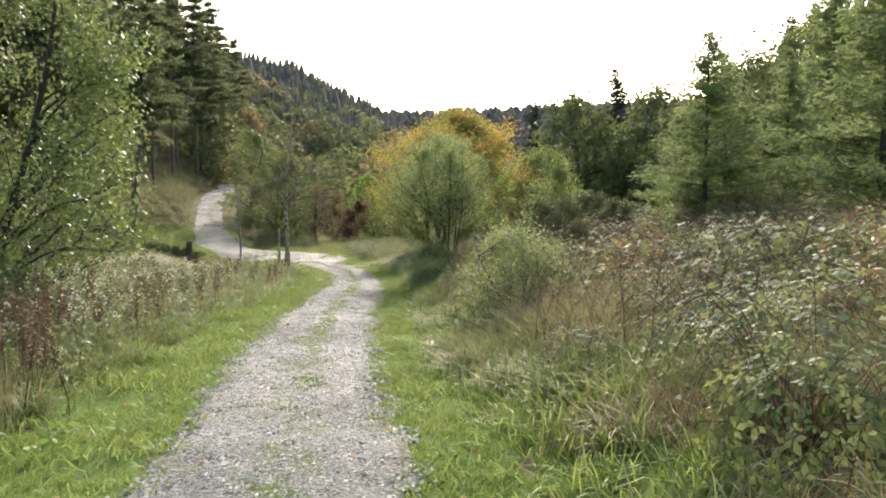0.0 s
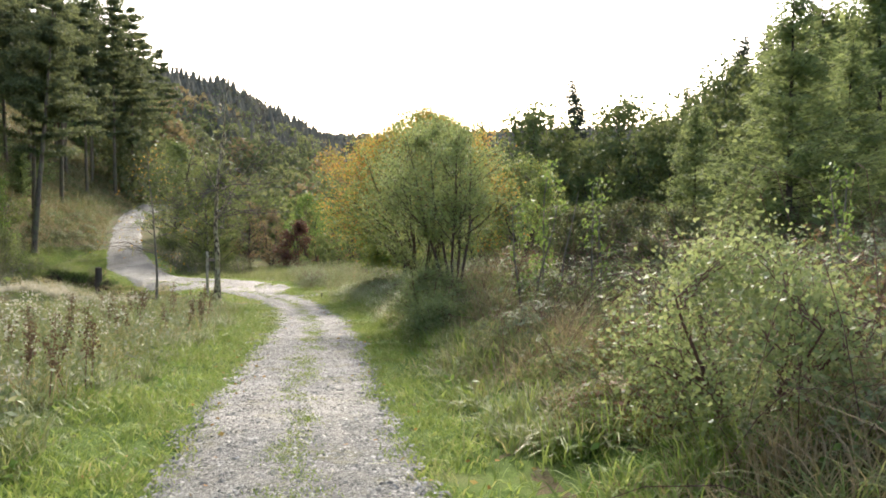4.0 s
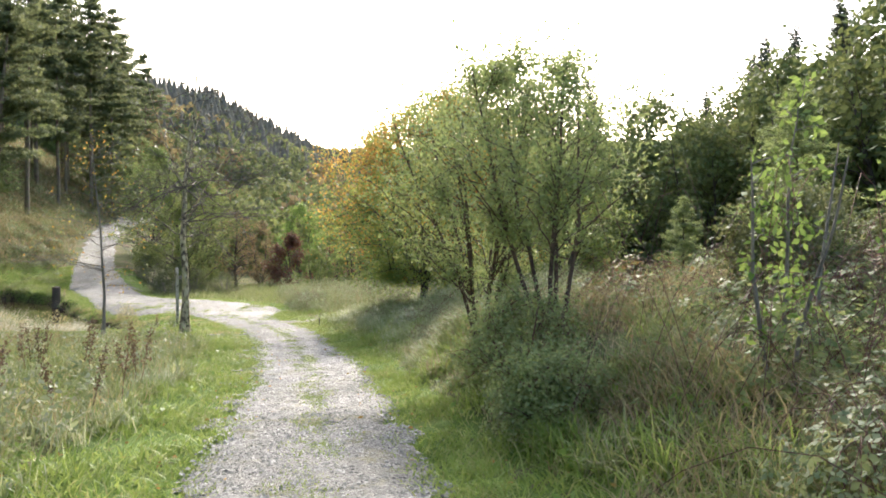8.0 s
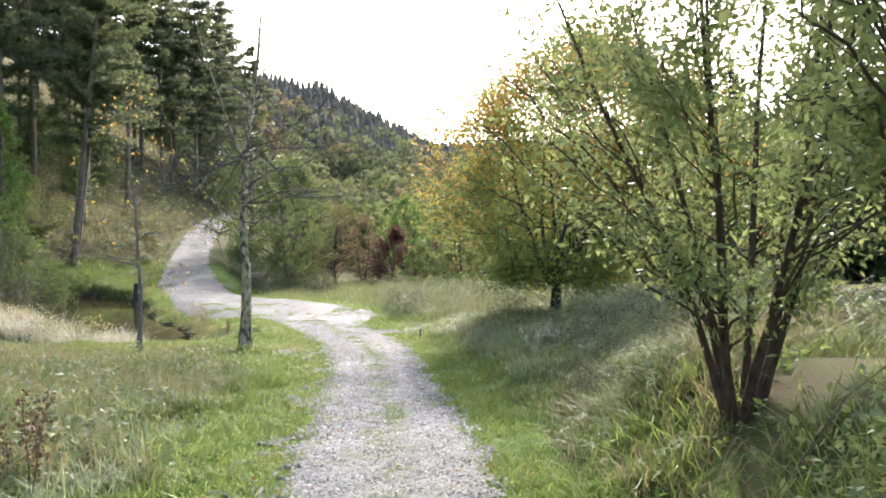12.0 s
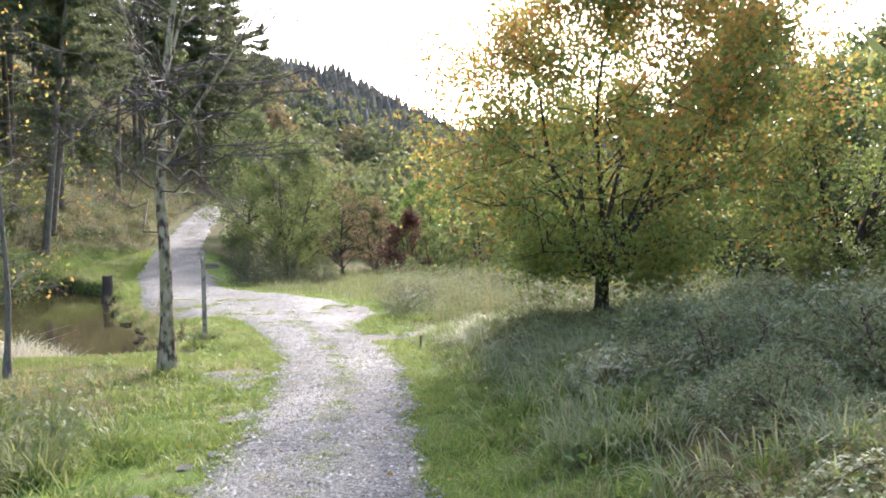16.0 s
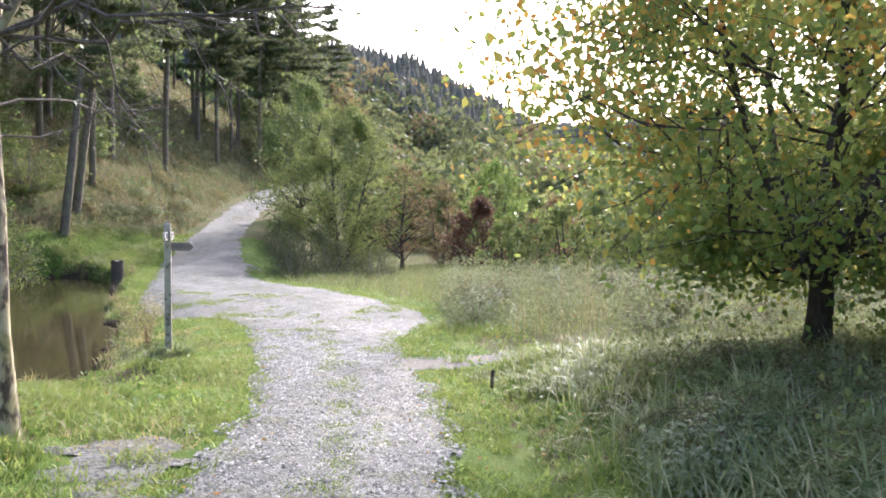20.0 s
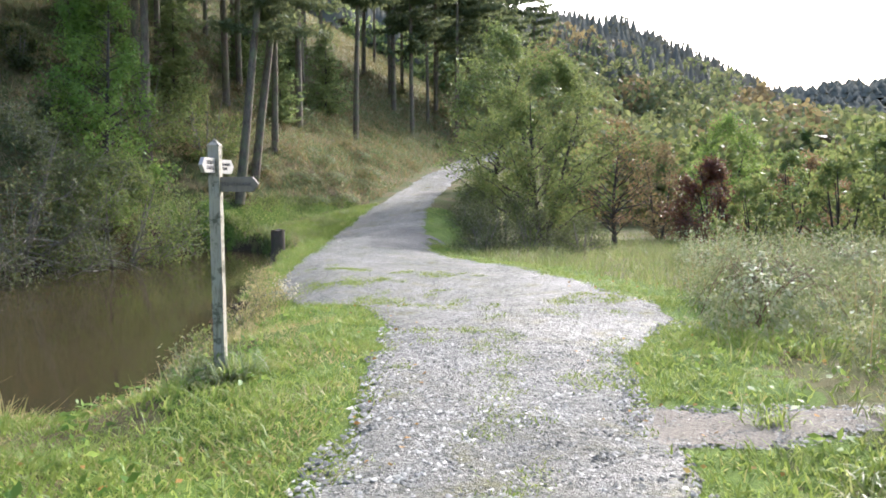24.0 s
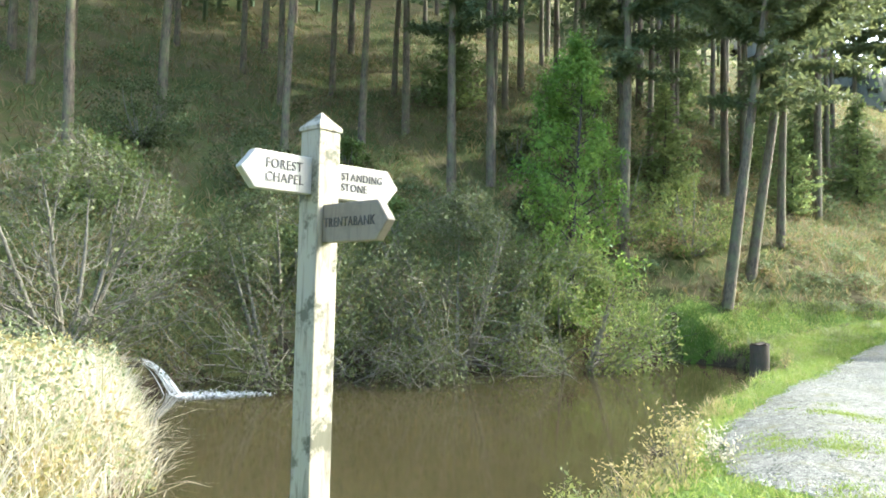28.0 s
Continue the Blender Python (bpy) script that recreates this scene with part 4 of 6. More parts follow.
for k, (sx, sy) in enumerate(front):
    moved(fine_pine if k < 6 else pin, sx, sy, prng.uniform(0.85, 1.12), prng.uniform(0, 360), "pine with a dense dark crown low on the slope")
spots = [(-23.4, 22.6), (-24.6, 27.4), (-21.8, 24.0), (-27.0, 22.4), (-22.6, 28.8), (-26.4, 30.2), (-28.4, 26.0), (-20.2, 30.6), (-24.0, 33.4), (-29.6, 20.4), (-18.2, 28.0), (-13.6, 58.5), (-16.0, 61.0), (-14.0, 66.0), (-17.2, 55.6), (-17.8, 47.6), (-15.2, 44.6), (-19.6, 63.0), (-16.0, 71.0), (-13.0, 76.0), (-21.2, 58.0), (-22.4, 45.0), (-26.6, 9.7), (-25.6, 25.2), (-19.7, 51.6), (-25, 84), (-32, 6.8), (-21.5, 8.0), (-22.8, 17.6), (-18.6, 22.4), (-24.2, 4.6), (-21.4, 20.8), (-25.4, 20.2), (-22.0, -2.6), (-26.0, 0.8), (-20.6, 26.2), (-27.8, 15.6)]
tries = 0
while len(spots) < 88 and tries < 6000:
    tries += 1
    q = (prng.uniform(-44, -14), prng.uniform(-20, 66))
    if (q[1] > 30 and q[0] < -22 and prng.uniform() < 0.35) or (q[1] < 20 and q[0] > -26) or q[0] > -15.5 - 0.04 * max(0, q[1] - 40):
        continue
    if min((q[0] - s[0]) ** 2 + (q[1] - s[1]) ** 2 for s in spots + front) > 8:
        spots.append(q)
for k, (sx, sy) in enumerate(spots):
    moved(edge_pine if 10 < k < 22 else pin if k % 3 == 0 else pin2, sx, sy, prng.uniform(0.85, 1.12), prng.uniform(0, 360))
young = conifer("young_conifer", -17.5, 22.0, 4.4, 3.4, G["larch"], B["dark"], 2600, 44, "young blue-green conifer under the pines", 0.03, 0.06, 0.15, 0.26, 0.5, "young conifers under the pines", aspect=0.34)
for sx, sy, ss in ((-15.6, 27.5, 0.9), (-19.2, 30.0, 1.2), (-22.6, 23.0, 1.1), (-17.0, 35.0, 1.2), (-21.0, 38.0, 1.3), (-24.5, 31.0, 1.4), (-26.0, 17.5, 1.2)):
    moved(young, sx, sy, ss, sx * 41 % 360)

# far woods, one object each
def far_wood(name, pts, hgt, wid, mat, seed, label, per=60, cone=True, leaf=1.1, spire=False):
    rng = np.random.default_rng(seed)
    g = Geo()
    n = len(pts)
    z0 = height(pts[:, 0], pts[:, 1])
    hh = hgt * rng.uniform(0.8 if spire else 0.65, 1.12, n)
    u = rng.uniform(0.02, 1, (n, per))
    a = rng.uniform(0, 2 * np.pi, (n, per))
    if cone:
        rad = wid * 0.5 * (1 - u) ** 0.9 * rng.uniform(0.6, 1.1, (n, per))
    else:
        rad = wid * 0.5 * np.sqrt(np.clip(1 - (2 * u - 1) ** 2, 0, 1)) * rng.uniform(0.7, 1.1, (n, per))
    if spire:
        ring = np.arange(7) * 2 * np.pi / 7
        fan = np.stack([np.arange(7), (np.arange(7) + 1) % 7, np.full(7, 7)], 1)
        for lo, hi, w in ((0.05, 0.55, 1.0), (0.3, 0.78, 0.74), (0.55, 1.0, 0.46)):
            rr = wid * 0.5 * w * rng.uniform(0.6, 1.15, (n, 7))
            zz = z0[:, None] + hh[:, None] * (lo + rng.uniform(-0.06, 0.06, (n, 7)))
            low_ring = np.stack([pts[:, 0:1] + rr * np.cos(ring), pts[:, 1:2] + rr * np.sin(ring), zz], -1)
            top = np.stack([pts[:, 0], pts[:, 1], z0 + hh * hi], -1)[:, None]
            g.add(np.concatenate([low_ring, top], 1), (np.arange(n)[:, None, None] * 8 + fan[None]).reshape(-1, 3))
    P = np.stack([pts[:, 0:1] + rad * np.cos(a), pts[:, 1:2] + rad * np.sin(a), z0[:, None] + hh[:, None] * u], -1).reshape(-1, 3)
    leaves(g, rng, P, leaf, 0.5 if cone else 0.8, 0.3, 0.5 if cone else 0.0)
    for (px, py), zz, h1 in zip(pts, z0, hh):
        tube(g, [(px, py, zz), (px, py, zz + h1 * 0.97)], [0.16, 0.03], 3)
    return tagged(part(name, g, mat), label, "woodland", kind="stuff")


def polar(rng, n, r0, r1, a0, a1):
    r = np.sqrt(rng.uniform(r0 ** 2, r1 ** 2, n))
    a = np.radians(rng.uniform(a0, a1, n))
    return np.stack([4 + r * np.sin(a), -10 + r * np.cos(a)], 1)


fr = np.random.default_rng(9)
# the spire woods on both ridges carry their haze in the needle colour
far_wood("far_conifer_wood", polar(fr, 3700, 105, 190, -58, 10), 8.2, 4.8, G["haze"], 50, "conifer wood along the ridge, its colour paled for haze", 8, True, 0.9, True)
far_wood("upper_slope_wood", np.stack([fr.uniform(-75, -36, 190), fr.uniform(-40, 56, 190)], 1), 15, 5.5, G["pine"], 49, "dense conifers high on the west slope", 260, True, 0.7)
far_wood("north_slope_wood", np.stack([fr.uniform(-44, -9, 70), fr.uniform(82, 118, 70)], 1), 6.0, 6.0, G["larch"], 58, "light green wood beyond the pines", 200, False, 0.7)
far_wood("far_mixed_wood", polar(fr, 300, 62, 125, -16, 24), 8.0, 6.5, G["fargreen"], 51, "mixed green wood on the lower slope", 300, False, 0.56)
far_wood("far_autumn_wood", polar(fr, 45, 70, 120, -12, 10), 8.5, 6.0, G["farorange"], 52, "rusty autumn trees on the lower slope", 220, False, 0.75)
far_wood("far_ridge_wood", polar(fr, 1800, 250, 360, -2, 60), 6.0, 7.5, G["haze"], 53, "conifer wood on the farthest ridge, its colour paled for haze", 3, True, 1.4, True)
far_wood("east_slope_wood", np.stack([fr.uniform(33, 78, 230), fr.uniform(0, 95, 230)], 1), 8.5, 6.5, G["fargreen"], 54, "leafy wood on the east slope", 230, False, 0.75)
far_wood("east_slope_gold_wood", np.stack([fr.uniform(36, 75, 26), fr.uniform(10, 70, 26)], 1), 9.0, 6.0, G["yellow"], 55, "yellowing trees on the east slope", 230, False, 0.7)
far_wood("valley_alder_scrub", np.stack([fr.uniform(-4, 22, 55), fr.uniform(45, 75, 55)], 1), 6.5, 5.0, G["green"], 57, "green scrub trees along the valley", 300, False, 0.5)

slope_tree = broadleaf("slope_tree", 27.0, 12.0, 8.8, 7.4, G["dark"], B["dark"], 6200, 0.3, 140, "dark green broadleaved tree on the east slope", stems=3, base_h=0.02, limbs=90, radius=0.16, group="trees on the east slope", twigs=2, fuzz=1.7, wide=0.58, hollow=0.3)
for k, (sx, sy) in enumerate(((29, 6), (32, 2), (25.5, 17), (31, 11), (34, 6), (28.5, 20), (35, 15), (36, -2), (37, 2), (32, 22), (39, 10), (30, 26), (40, 22), (31, -4), (41, 4), (36, 27), (22.5, 23), (25, 26), (28.5, 15), (33, 17), (26.5, 30), (34, -1), (38, 13), (30, 1))):
    moved(slope_tree, sx, sy, 0.98 + 0.05 * (k * 5 % 9), k * 67 % 360)

# scrub on the valley floor and the foot of the east slope
scrub = [
    broadleaf("scrub_bush", 8.0, 20.5, 3.2, 3.8, G["green"], B["dark"], 2700, 0.18, 130, "round green bush in the valley scrub", "bush", stems=5, base_h=0.02, limbs=30, radius=0.1, group="valley scrub", twigs=2),
    broadleaf("scrub_bush", 12.5, 19.0, 2.8, 3.6, G["dull"], B["twig"], 2600, 0.17, 131, "grey-green sallow bush in the valley scrub", "bush", stems=5, base_h=0.02, limbs=30, radius=0.09, group="valley scrub", twigs=2),
    broadleaf("scrub_bush", 10.0, 26.0, 4.2, 3.6, G["birch"], B["dark"], 2700, 0.18, 132, "pale green birch scrub on the valley floor", "bush", stems=3, base_h=0.05, limbs=30, radius=0.09, group="valley scrub", twigs=2),
]
near_scrub = [(10.4, 18.6), (14.5, 21.0), (7.0, 24.0), (15.8, 17.0), (12.0, 23.5), (18.0, 20.0), (5.6, 21.5)]
tries = 0
while len(near_scrub) < 38 and tries < 3000:
    tries += 1
    q = (prng.uniform(9, 36), prng.uniform(14, 62))
    if q[0] < 14 and q[1] < 22:
        continue
    if min((q[0] - s[0]) ** 2 + (q[1] - s[1]) ** 2 for s in near_scrub) > 5:
        near_scrub.append(q)
for k, (sx, sy) in enumerate(near_scrub):
    moved(scrub[k % 3], sx, sy, prng.uniform(0.8, 1.3) * (1 + 0.012 * max(0, sy - 25)), prng.uniform(0, 360))

# ---- signpost ----
def box(sx, sy, sz, bev=0.004):
    bm = bmesh.new()
    bmesh.ops.create_cube(bm, size=1)
    bmesh.ops.scale(bm, vec=(sx, sy, sz), verts=bm.verts)
    if bev:
        bmesh.ops.bevel(bm, geom=bm.edges[:], offset=bev, segments=2, affect="EDGES", profile=0.6)
    return bm


POST_TURN, POST_Z = 18.0, 0.030
post = empty("signpost", 0, 0, POST_Z, "weathered square oak fingerpost with three arms at the pond edge", "signpost", rz=POST_TURN)
PH, PW = 1.94, 0.09
bm = box(PW, PW, PH + 0.18, 0.006)
bmesh.ops.translate(bm, vec=(0, 0, PH / 2 - 0.088), verts=bm.verts)
bm_part("post", bm, M_POST, post)
bm = bmesh.new()
w = PW / 2 + 0.004
low = [bm.verts.new(c) for c in ((-w, -w, PH), (w, -w, PH), (w, w, PH), (-w, w, PH))]
mid = [bm.verts.new((c[0], c[1], PH + 0.012)) for c in ((-w, -w), (w, -w), (w, w), (-w, w))]
tip = bm.verts.new((0, 0, PH + 0.065))
bm.faces.new(low[::-1])
for k in range(4):
    bm.faces.new((low[k], low[(k + 1) % 4], mid[(k + 1) % 4], mid[k]))
    bm.faces.new((mid[k], mid[(k + 1) % 4], tip))
bm_part("cap", bm, M_POST, post, "low pyramid post cap")


def text_mesh(words, size):
    c = bpy.data.curves.new("letters", "FONT")
    c.body, c.size, c.extrude, c.align_x, c.align_y = words, size, 0.0015, "LEFT", "CENTER"
    c.space_character, c.space_line = 1.14, 0.98
    ob = new("letters", c)
    dg = bpy.context.evaluated_depsgraph_get()
    me = bpy.data.meshes.new_from_object(ob.evaluated_get(dg))
    bpy.data.objects.remove(ob)
    return me


def finger(length, hgt, z, turn, words, size, mat, label, pointing=1, text_x=0.05, thick=0.032, off=0.0):
    """An arm: a board with a pointed end, running out from the post along its own x."""
    bm = bmesh.new()
    prof = [(0, -hgt / 2), (length - hgt * 0.42, -hgt / 2), (length, 0), (length - hgt * 0.42, hgt / 2), (0, hgt / 2)]
    if pointing < 0:
        prof = [(-a, b) for a, b in prof][::-1]
    f = [bm.verts.new((a, -thick / 2, b)) for a, b in prof]
    r = [bm.verts.new((a, thick / 2, b)) for a, b in prof]
    bm.faces.new(f)
    bm.faces.new(r[::-1])
    for k in range(5):
        bm.faces.new((f[(k + 1) % 5], f[k], r[k], r[(k + 1) % 5]))
    bmesh.ops.recalc_face_normals(bm, faces=bm.faces[:])
    bmesh.ops.bevel(bm, geom=bm.edges[:], offset=0.003, segments=1, affect="EDGES")
    arm = bm_part("finger_board", bm, mat, post, label)
    arm.matrix_basis = Matrix.Translation((0, 0, z)) @ Matrix.Rotation(radians(turn - POST_TURN), 4, "Z") @ Matrix.Translation((0, off, 0))
    t = part("lettering", text_mesh(words, size), M_LETTER, arm)
    t.matrix_basis = Matrix.Translation((text_x, -thick / 2 - 0.001, 0.0)) @ Matrix.Rotation(radians(90), 4, "X") @ Matrix.Diagonal((0.8, 0.95, 1, 1))
    return arm


finger(0.30, 0.118, 1.79, 104, "FOREST\nCHAPEL", 0.044, M_FINGER, "whitened arm reading FOREST CHAPEL", -1, -0.215)
finger(0.31, 0.115, 1.785, 99, "STANDING\nSTONE", 0.038, M_FINGER, "whitened arm reading STANDING STONE", 1, 0.072)
finger(0.36, 0.12, 1.64, 12, "TRENTABANK", 0.044, M_FINGER_SHADED, "grey arm reading TRENTABANK, its shade put into the board colour", 1, 0.055)

# ---- low growth ----
def scatter(rng, n, x0, x1, y0, y1, keep=None):
    x, y = rng.uniform(x0, x1, n), rng.uniform(y0, y1, n)
    if keep is not None:
        k = keep(x, y)
        x, y = x[k], y[k]
    return np.stack([x, y, height(x, y)], 1)


def path_gap(x, y):
    return sdist(x, y, PATH_POLY)


def pond_gap(x, y):
    near = (np.abs(x + 6) < 12) & (np.abs(y - 8) < 13)
    s = np.full(x.shape, 9.0)
    s[near] = sdist(x[near], y[near], POND_POLY)
    return s


def open_land(x, y, margin=0.0):
    return (pond_gap(x, y) > 0.12) & (sdist(x, y, TRACK_POLY) > margin) & (path_gap(x, y) > margin)


def right_gap(x, y):
    """Metres east of the path's edge."""
    return x - np.interp(y, [p[1] for p in R_EDGE[:13]], [p[0] for p in R_EDGE[:13]])


def left_gap(x, y):
    return np.interp(y, [p[1] for p in L_EDGE[:12]], [p[0] for p in L_EDGE[:12]]) - x


def clumpy(rng, x, y, f, cut, soft=0.25):
    """Keeps points in patches."""
    return rng.uniform(0, 1, x.shape) < sm((wob(x, y, f, 3.0) + wob(x, y, f * 2.3, 5.0) * 0.6 - cut) / soft)


def stuff(name, geo, mat, label, category):
    return tagged(part(name, geo, mat), label, category, kind="stuff")


gr = np.random.default_rng(21)
# short grass beside the path
g = Geo()
def verge(x, y):
    d = path_gap(x, y) + 0.12 * wob(x, y, 2.9, 0.5)
    bare = np.where(sdist(x, y, PATCH_POLY) + 0.2 * wob(x, y, 3.0, 2.0) < 0, 0.3, 1.0)
    return (d > -0.3) & (d < 2.4) & (gr.uniform(0, 1, len(x)) < bare) & (gr.uniform(0, 1, len(x)) < np.where(d < 0.05, 0.45 * sm((d + 0.3) / 0.3), (0.55 + 0.45 * wob(x, y, 1.9, 7.0)) * np.exp(-np.clip(d - 0.9, 0, 9) * 1.3))) & (pond_gap(x, y) > 0.1) & (sdist(x, y, TRACK_POLY) > 0)
P = scatter(gr, 270000, -0.5, 7.2, -41, 4, verge)
tuft = np.clip(0.5 + 0.6 * wob(P[:, 0], P[:, 1], 2.6, 8.0) + 0.5 * wob(P[:, 0], P[:, 1], 6.1, 9.0), 0.1, 1.6)
blades(g, gr, P, (0.05 + (0.04 + 0.17 * sm(path_gap(P[:, 0], P[:, 1]) / 1.2)) * tuft) * (1 - 0.4 * sm((P[:, 1] + 10) / 4)), 0.0075, 0.6)
P = scatter(gr, 90000, -10.5, 6.0, -4, 24, verge)
blades(g, gr, P, np.full(len(P), 0.09), 0.0055, 0.55)
P = scatter(gr, 90000, -12.0, -1.0, -3, 21, lambda x, y: (pond_gap(x, y) > 0.05) & (pond_gap(x, y) < 3.5) & (path_gap(x, y) > 0) & (x > -12.5))
blades(g, gr, P, np.where(P[:, 1] < 5, 0.075, 0.13), 0.005, 0.55)
P = scatter(gr, 30000, -13.5, -7.2, 14, 25, lambda x, y: (sdist(x, y, HOLLOW_POLY) < 0.2) & (pond_gap(x, y) > 0.1) & (path_gap(x, y) > 0))
blades(g, gr, P, np.full(len(P), 0.1), 0.01, 0.5)
P = scatter(gr, 42000, -3.2, 1.2, -4.8, 0.7, lambda x, y: (path_gap(x, y) > 0.5) & (pond_gap(x, y) > 0.05) & (gr.uniform(0, 1, x.shape) < 0.6 + 0.4 * wob(x, y, 2.1, 3.0)))
blades(g, gr, P, 0.07 + 0.04 * wob(P[:, 0], P[:, 1], 3.3, 1.0), 0.005, 0.6)
def fringe(x, y):
    d = path_gap(x, y)
    return (np.abs(d + 0.05) < 0.5) & (gr.uniform(0, 1, x.shape) < sm((d + 0.55) / 0.6) ** 2 * sm((wob(x, y, 3.1, 4.0) + 0.8 * wob(x, y, 7.7, 1.0) + 0.55) / 0.7)) & (sdist(x, y, TRACK_POLY) > 0.05) & (pond_gap(x, y) > 0.1)
P = scatter(gr, 150000, -8, 5.2, -3, 18, fringe)
blades(g, gr, P, 0.035 + 0.05 * sm((path_gap(P[:, 0], P[:, 1]) + 0.3) / 0.5), 0.006, 0.6)
P = scatter(gr, 170000, 0.8, 5.4, -40, -3, fringe)
blades(g, gr, P, 0.03 + 0.05 * sm((path_gap(P[:, 0], P[:, 1]) + 0.3) / 0.5), 0.0055, 0.6)
stuff("verge_grass", g, G["lawn"], "short bright green grass along the path and pond", "grass")

g = Geo()
P = scatter(gr, 26000, -2.2, 2.6, -8, 3.5, lambda x, y: (path_gap(x, y) > 0.1) & (pond_gap(x, y) > 0.1) & clumpy(gr, x, y, 2.2, 0.1, 0.5))
blades(g, gr, P, np.full(len(P), 0.06), 0.005, 0.7)
stuff("withered_turf", g, G["straw"], "withered straw-brown blades in the trodden turf", "grass")

# tufts on the crown of the path
g = Geo()
for k in range(520):
    yy = gr.uniform(-40, 3)
    l, r = np.interp(yy, [p[1] for p in L_EDGE[:13]], [p[0] for p in L_EDGE[:13]]), np.interp(yy, [p[1] for p in R_EDGE[:13]], [p[0] for p in R_EDGE[:13]])
    xx = l + (r - l) * gr.choice([0.45, 0.5, 0.55, 0.52, 0.06, 0.95]) + gr.normal(0, 0.09)
    n = int(gr.integers(20, 95))
    q = np.stack([xx + gr.normal(0, 0.07, n), yy + gr.normal(0, 0.13, n)], 1)
    blades(g, gr, np.column_stack([q, height(q[:, 0], q[:, 1]) + 0.02]), np.full(n, 0.035), 0.004, 0.6)
for xx, yy in [(-1.6, 6.5), (-0.6, 5.0), (0.6, 4.6), (-2.4, 6.2), (-3.0, 8.4), (1.9, 4.4), (0.9, 2.6), (2.6, 0.8), (-1.0, 8.0), (2.4, 5.4)]:
    for k in range(14 if yy > 4.8 else 5):
        n = 60
        q = np.stack([xx + gr.normal(0, 0.35) + gr.normal(0, 0.08, n), yy + gr.normal(0, 0.35) + gr.normal(0, 0.12, n)], 1)
        blades(g, gr, np.column_stack([q, height(q[:, 0], q[:, 1]) + 0.02]), np.full(n, 0.05), 0.005, 0.6)
stuff("path_tufts", g, G["lawn"], "low grass tufts growing through the gravel", "grass")

# loose stones
g = Geo()
def stones(P, size):
    n = len(P)
    s = size * gr.uniform(0.5, 1.7, (n, 1, 1))
    o = np.array([(1, 0, -0.2), (0.2, 1, -0.2), (-1, 0.1, -0.2), (0, -1, -0.2), (0.1, 0.1, 0.42)])
    v = o[None] * gr.uniform(0.6, 1.25, (n, 5, 3)) * s
    v[:, 4, :2] += gr.normal(0, 0.35, (n, 2)) * s[:, 0]
    a = gr.uniform(0, 6.3, n)
    c, e = np.cos(a)[:, None], np.sin(a)[:, None]
    v = np.stack([v[..., 0] * c - v[..., 1] * e, v[..., 0] * e + v[..., 1] * c, v[..., 2]], -1) + P[:, None]
    f = np.array([(0, 1, 4), (1, 2, 4), (2, 3, 4), (3, 0, 4)])
    g.add(v, (np.arange(n)[:, None, None] * 5 + f[None]).reshape(-1, 3))
P = scatter(gr, 105000, 0.5, 5.0, -40, 3, lambda x, y: path_gap(x, y) + 0.1 * wob(x, y, 5.3, 1.5) < 0.0)
P[:, 2] += 0.031
stones(P, 0.0155)
P = scatter(gr, 52000, -8, 5.0, -3, 18, lambda x, y: path_gap(x, y) + 0.1 * wob(x, y, 5.3, 1.5) < 0.0)
P[:, 2] += 0.027
stones(P, 0.018)
P = scatter(gr, 62000, -8, 5.2, -40, 18, lambda x, y: path_gap(x, y) + 0.12 * wob(x, y, 3.3, 1.5) < -0.1)
P[:, 2] += 0.02
stones(P, 0.023)
P = scatter(gr, 30000, -8, 5.2, -40, 18, lambda x, y: (np.abs(path_gap(x, y) - 0.12) < 0.16) & (wob(x, y, 4.3, 2.0) + wob(x, y, 9.1, 1.0) > 0.55))
P[:, 2] += 0.006
stones(P, 0.011)
P = scatter(gr, 16000, 3.0, 9.0, -1, 1.7, lambda x, y: sdist(x, y, TRACK_POLY) + 0.15 * wob(x, y, 4.0) < -0.05)
P[:, 2] += 0.02
stones(P, 0.013)
stuff("loose_stones", g, M_STONE, "loose pale stones scattered on the gravel", "gravel")

# rough meadow west of the path
g, gd = Geo(), Geo()
P = scatter(gr, 85000, -11, 2.5, -41, -4, lambda x, y: (left_gap(x, y) > 0.7) & (gr.uniform(0, 1, x.shape) < sm((left_gap(x, y) - 0.6) / 1.4) * np.exp(-np.clip(-1 - x, 0, 20) * 0.12)) & (pond_gap(x, y) > 0.2))
hgt = (0.15 + 0.27 * sm((left_gap(P[:, 0], P[:, 1]) - 0.6) / 1.8)) * (1 - 0.68 * sm((P[:, 1] + 11) / 4))
blades(g, gr, P, hgt, 0.0062, 0.34)
stuff("meadow_grass", g, G["tall"], "tall tangled pale green and straw grass", "grass")
P = scatter(gr, 46000, -13, 2.0, -41, -8, lambda x, y: (left_gap(x, y) > 1.2) & clumpy(gr, x, y, 1.3, 0.25))
blades(gd, gr, P, np.full(len(P), 0.5), 0.005, 0.22)
stuff("dead_meadow_grass", gd, G["dry"], "dead brown standing grass", "grass")

# dead dock stalks with seed spikes
g = Geo()
DOCKS = [(0.9, -31.9), (0.4, -29.7), (-0.5, -28.0), (0.2, -27.8), (0.0, -25.0), (0.0, -19.7), (0.3, -15.5), (1.2, -15.6), (0.7, -32.8)]
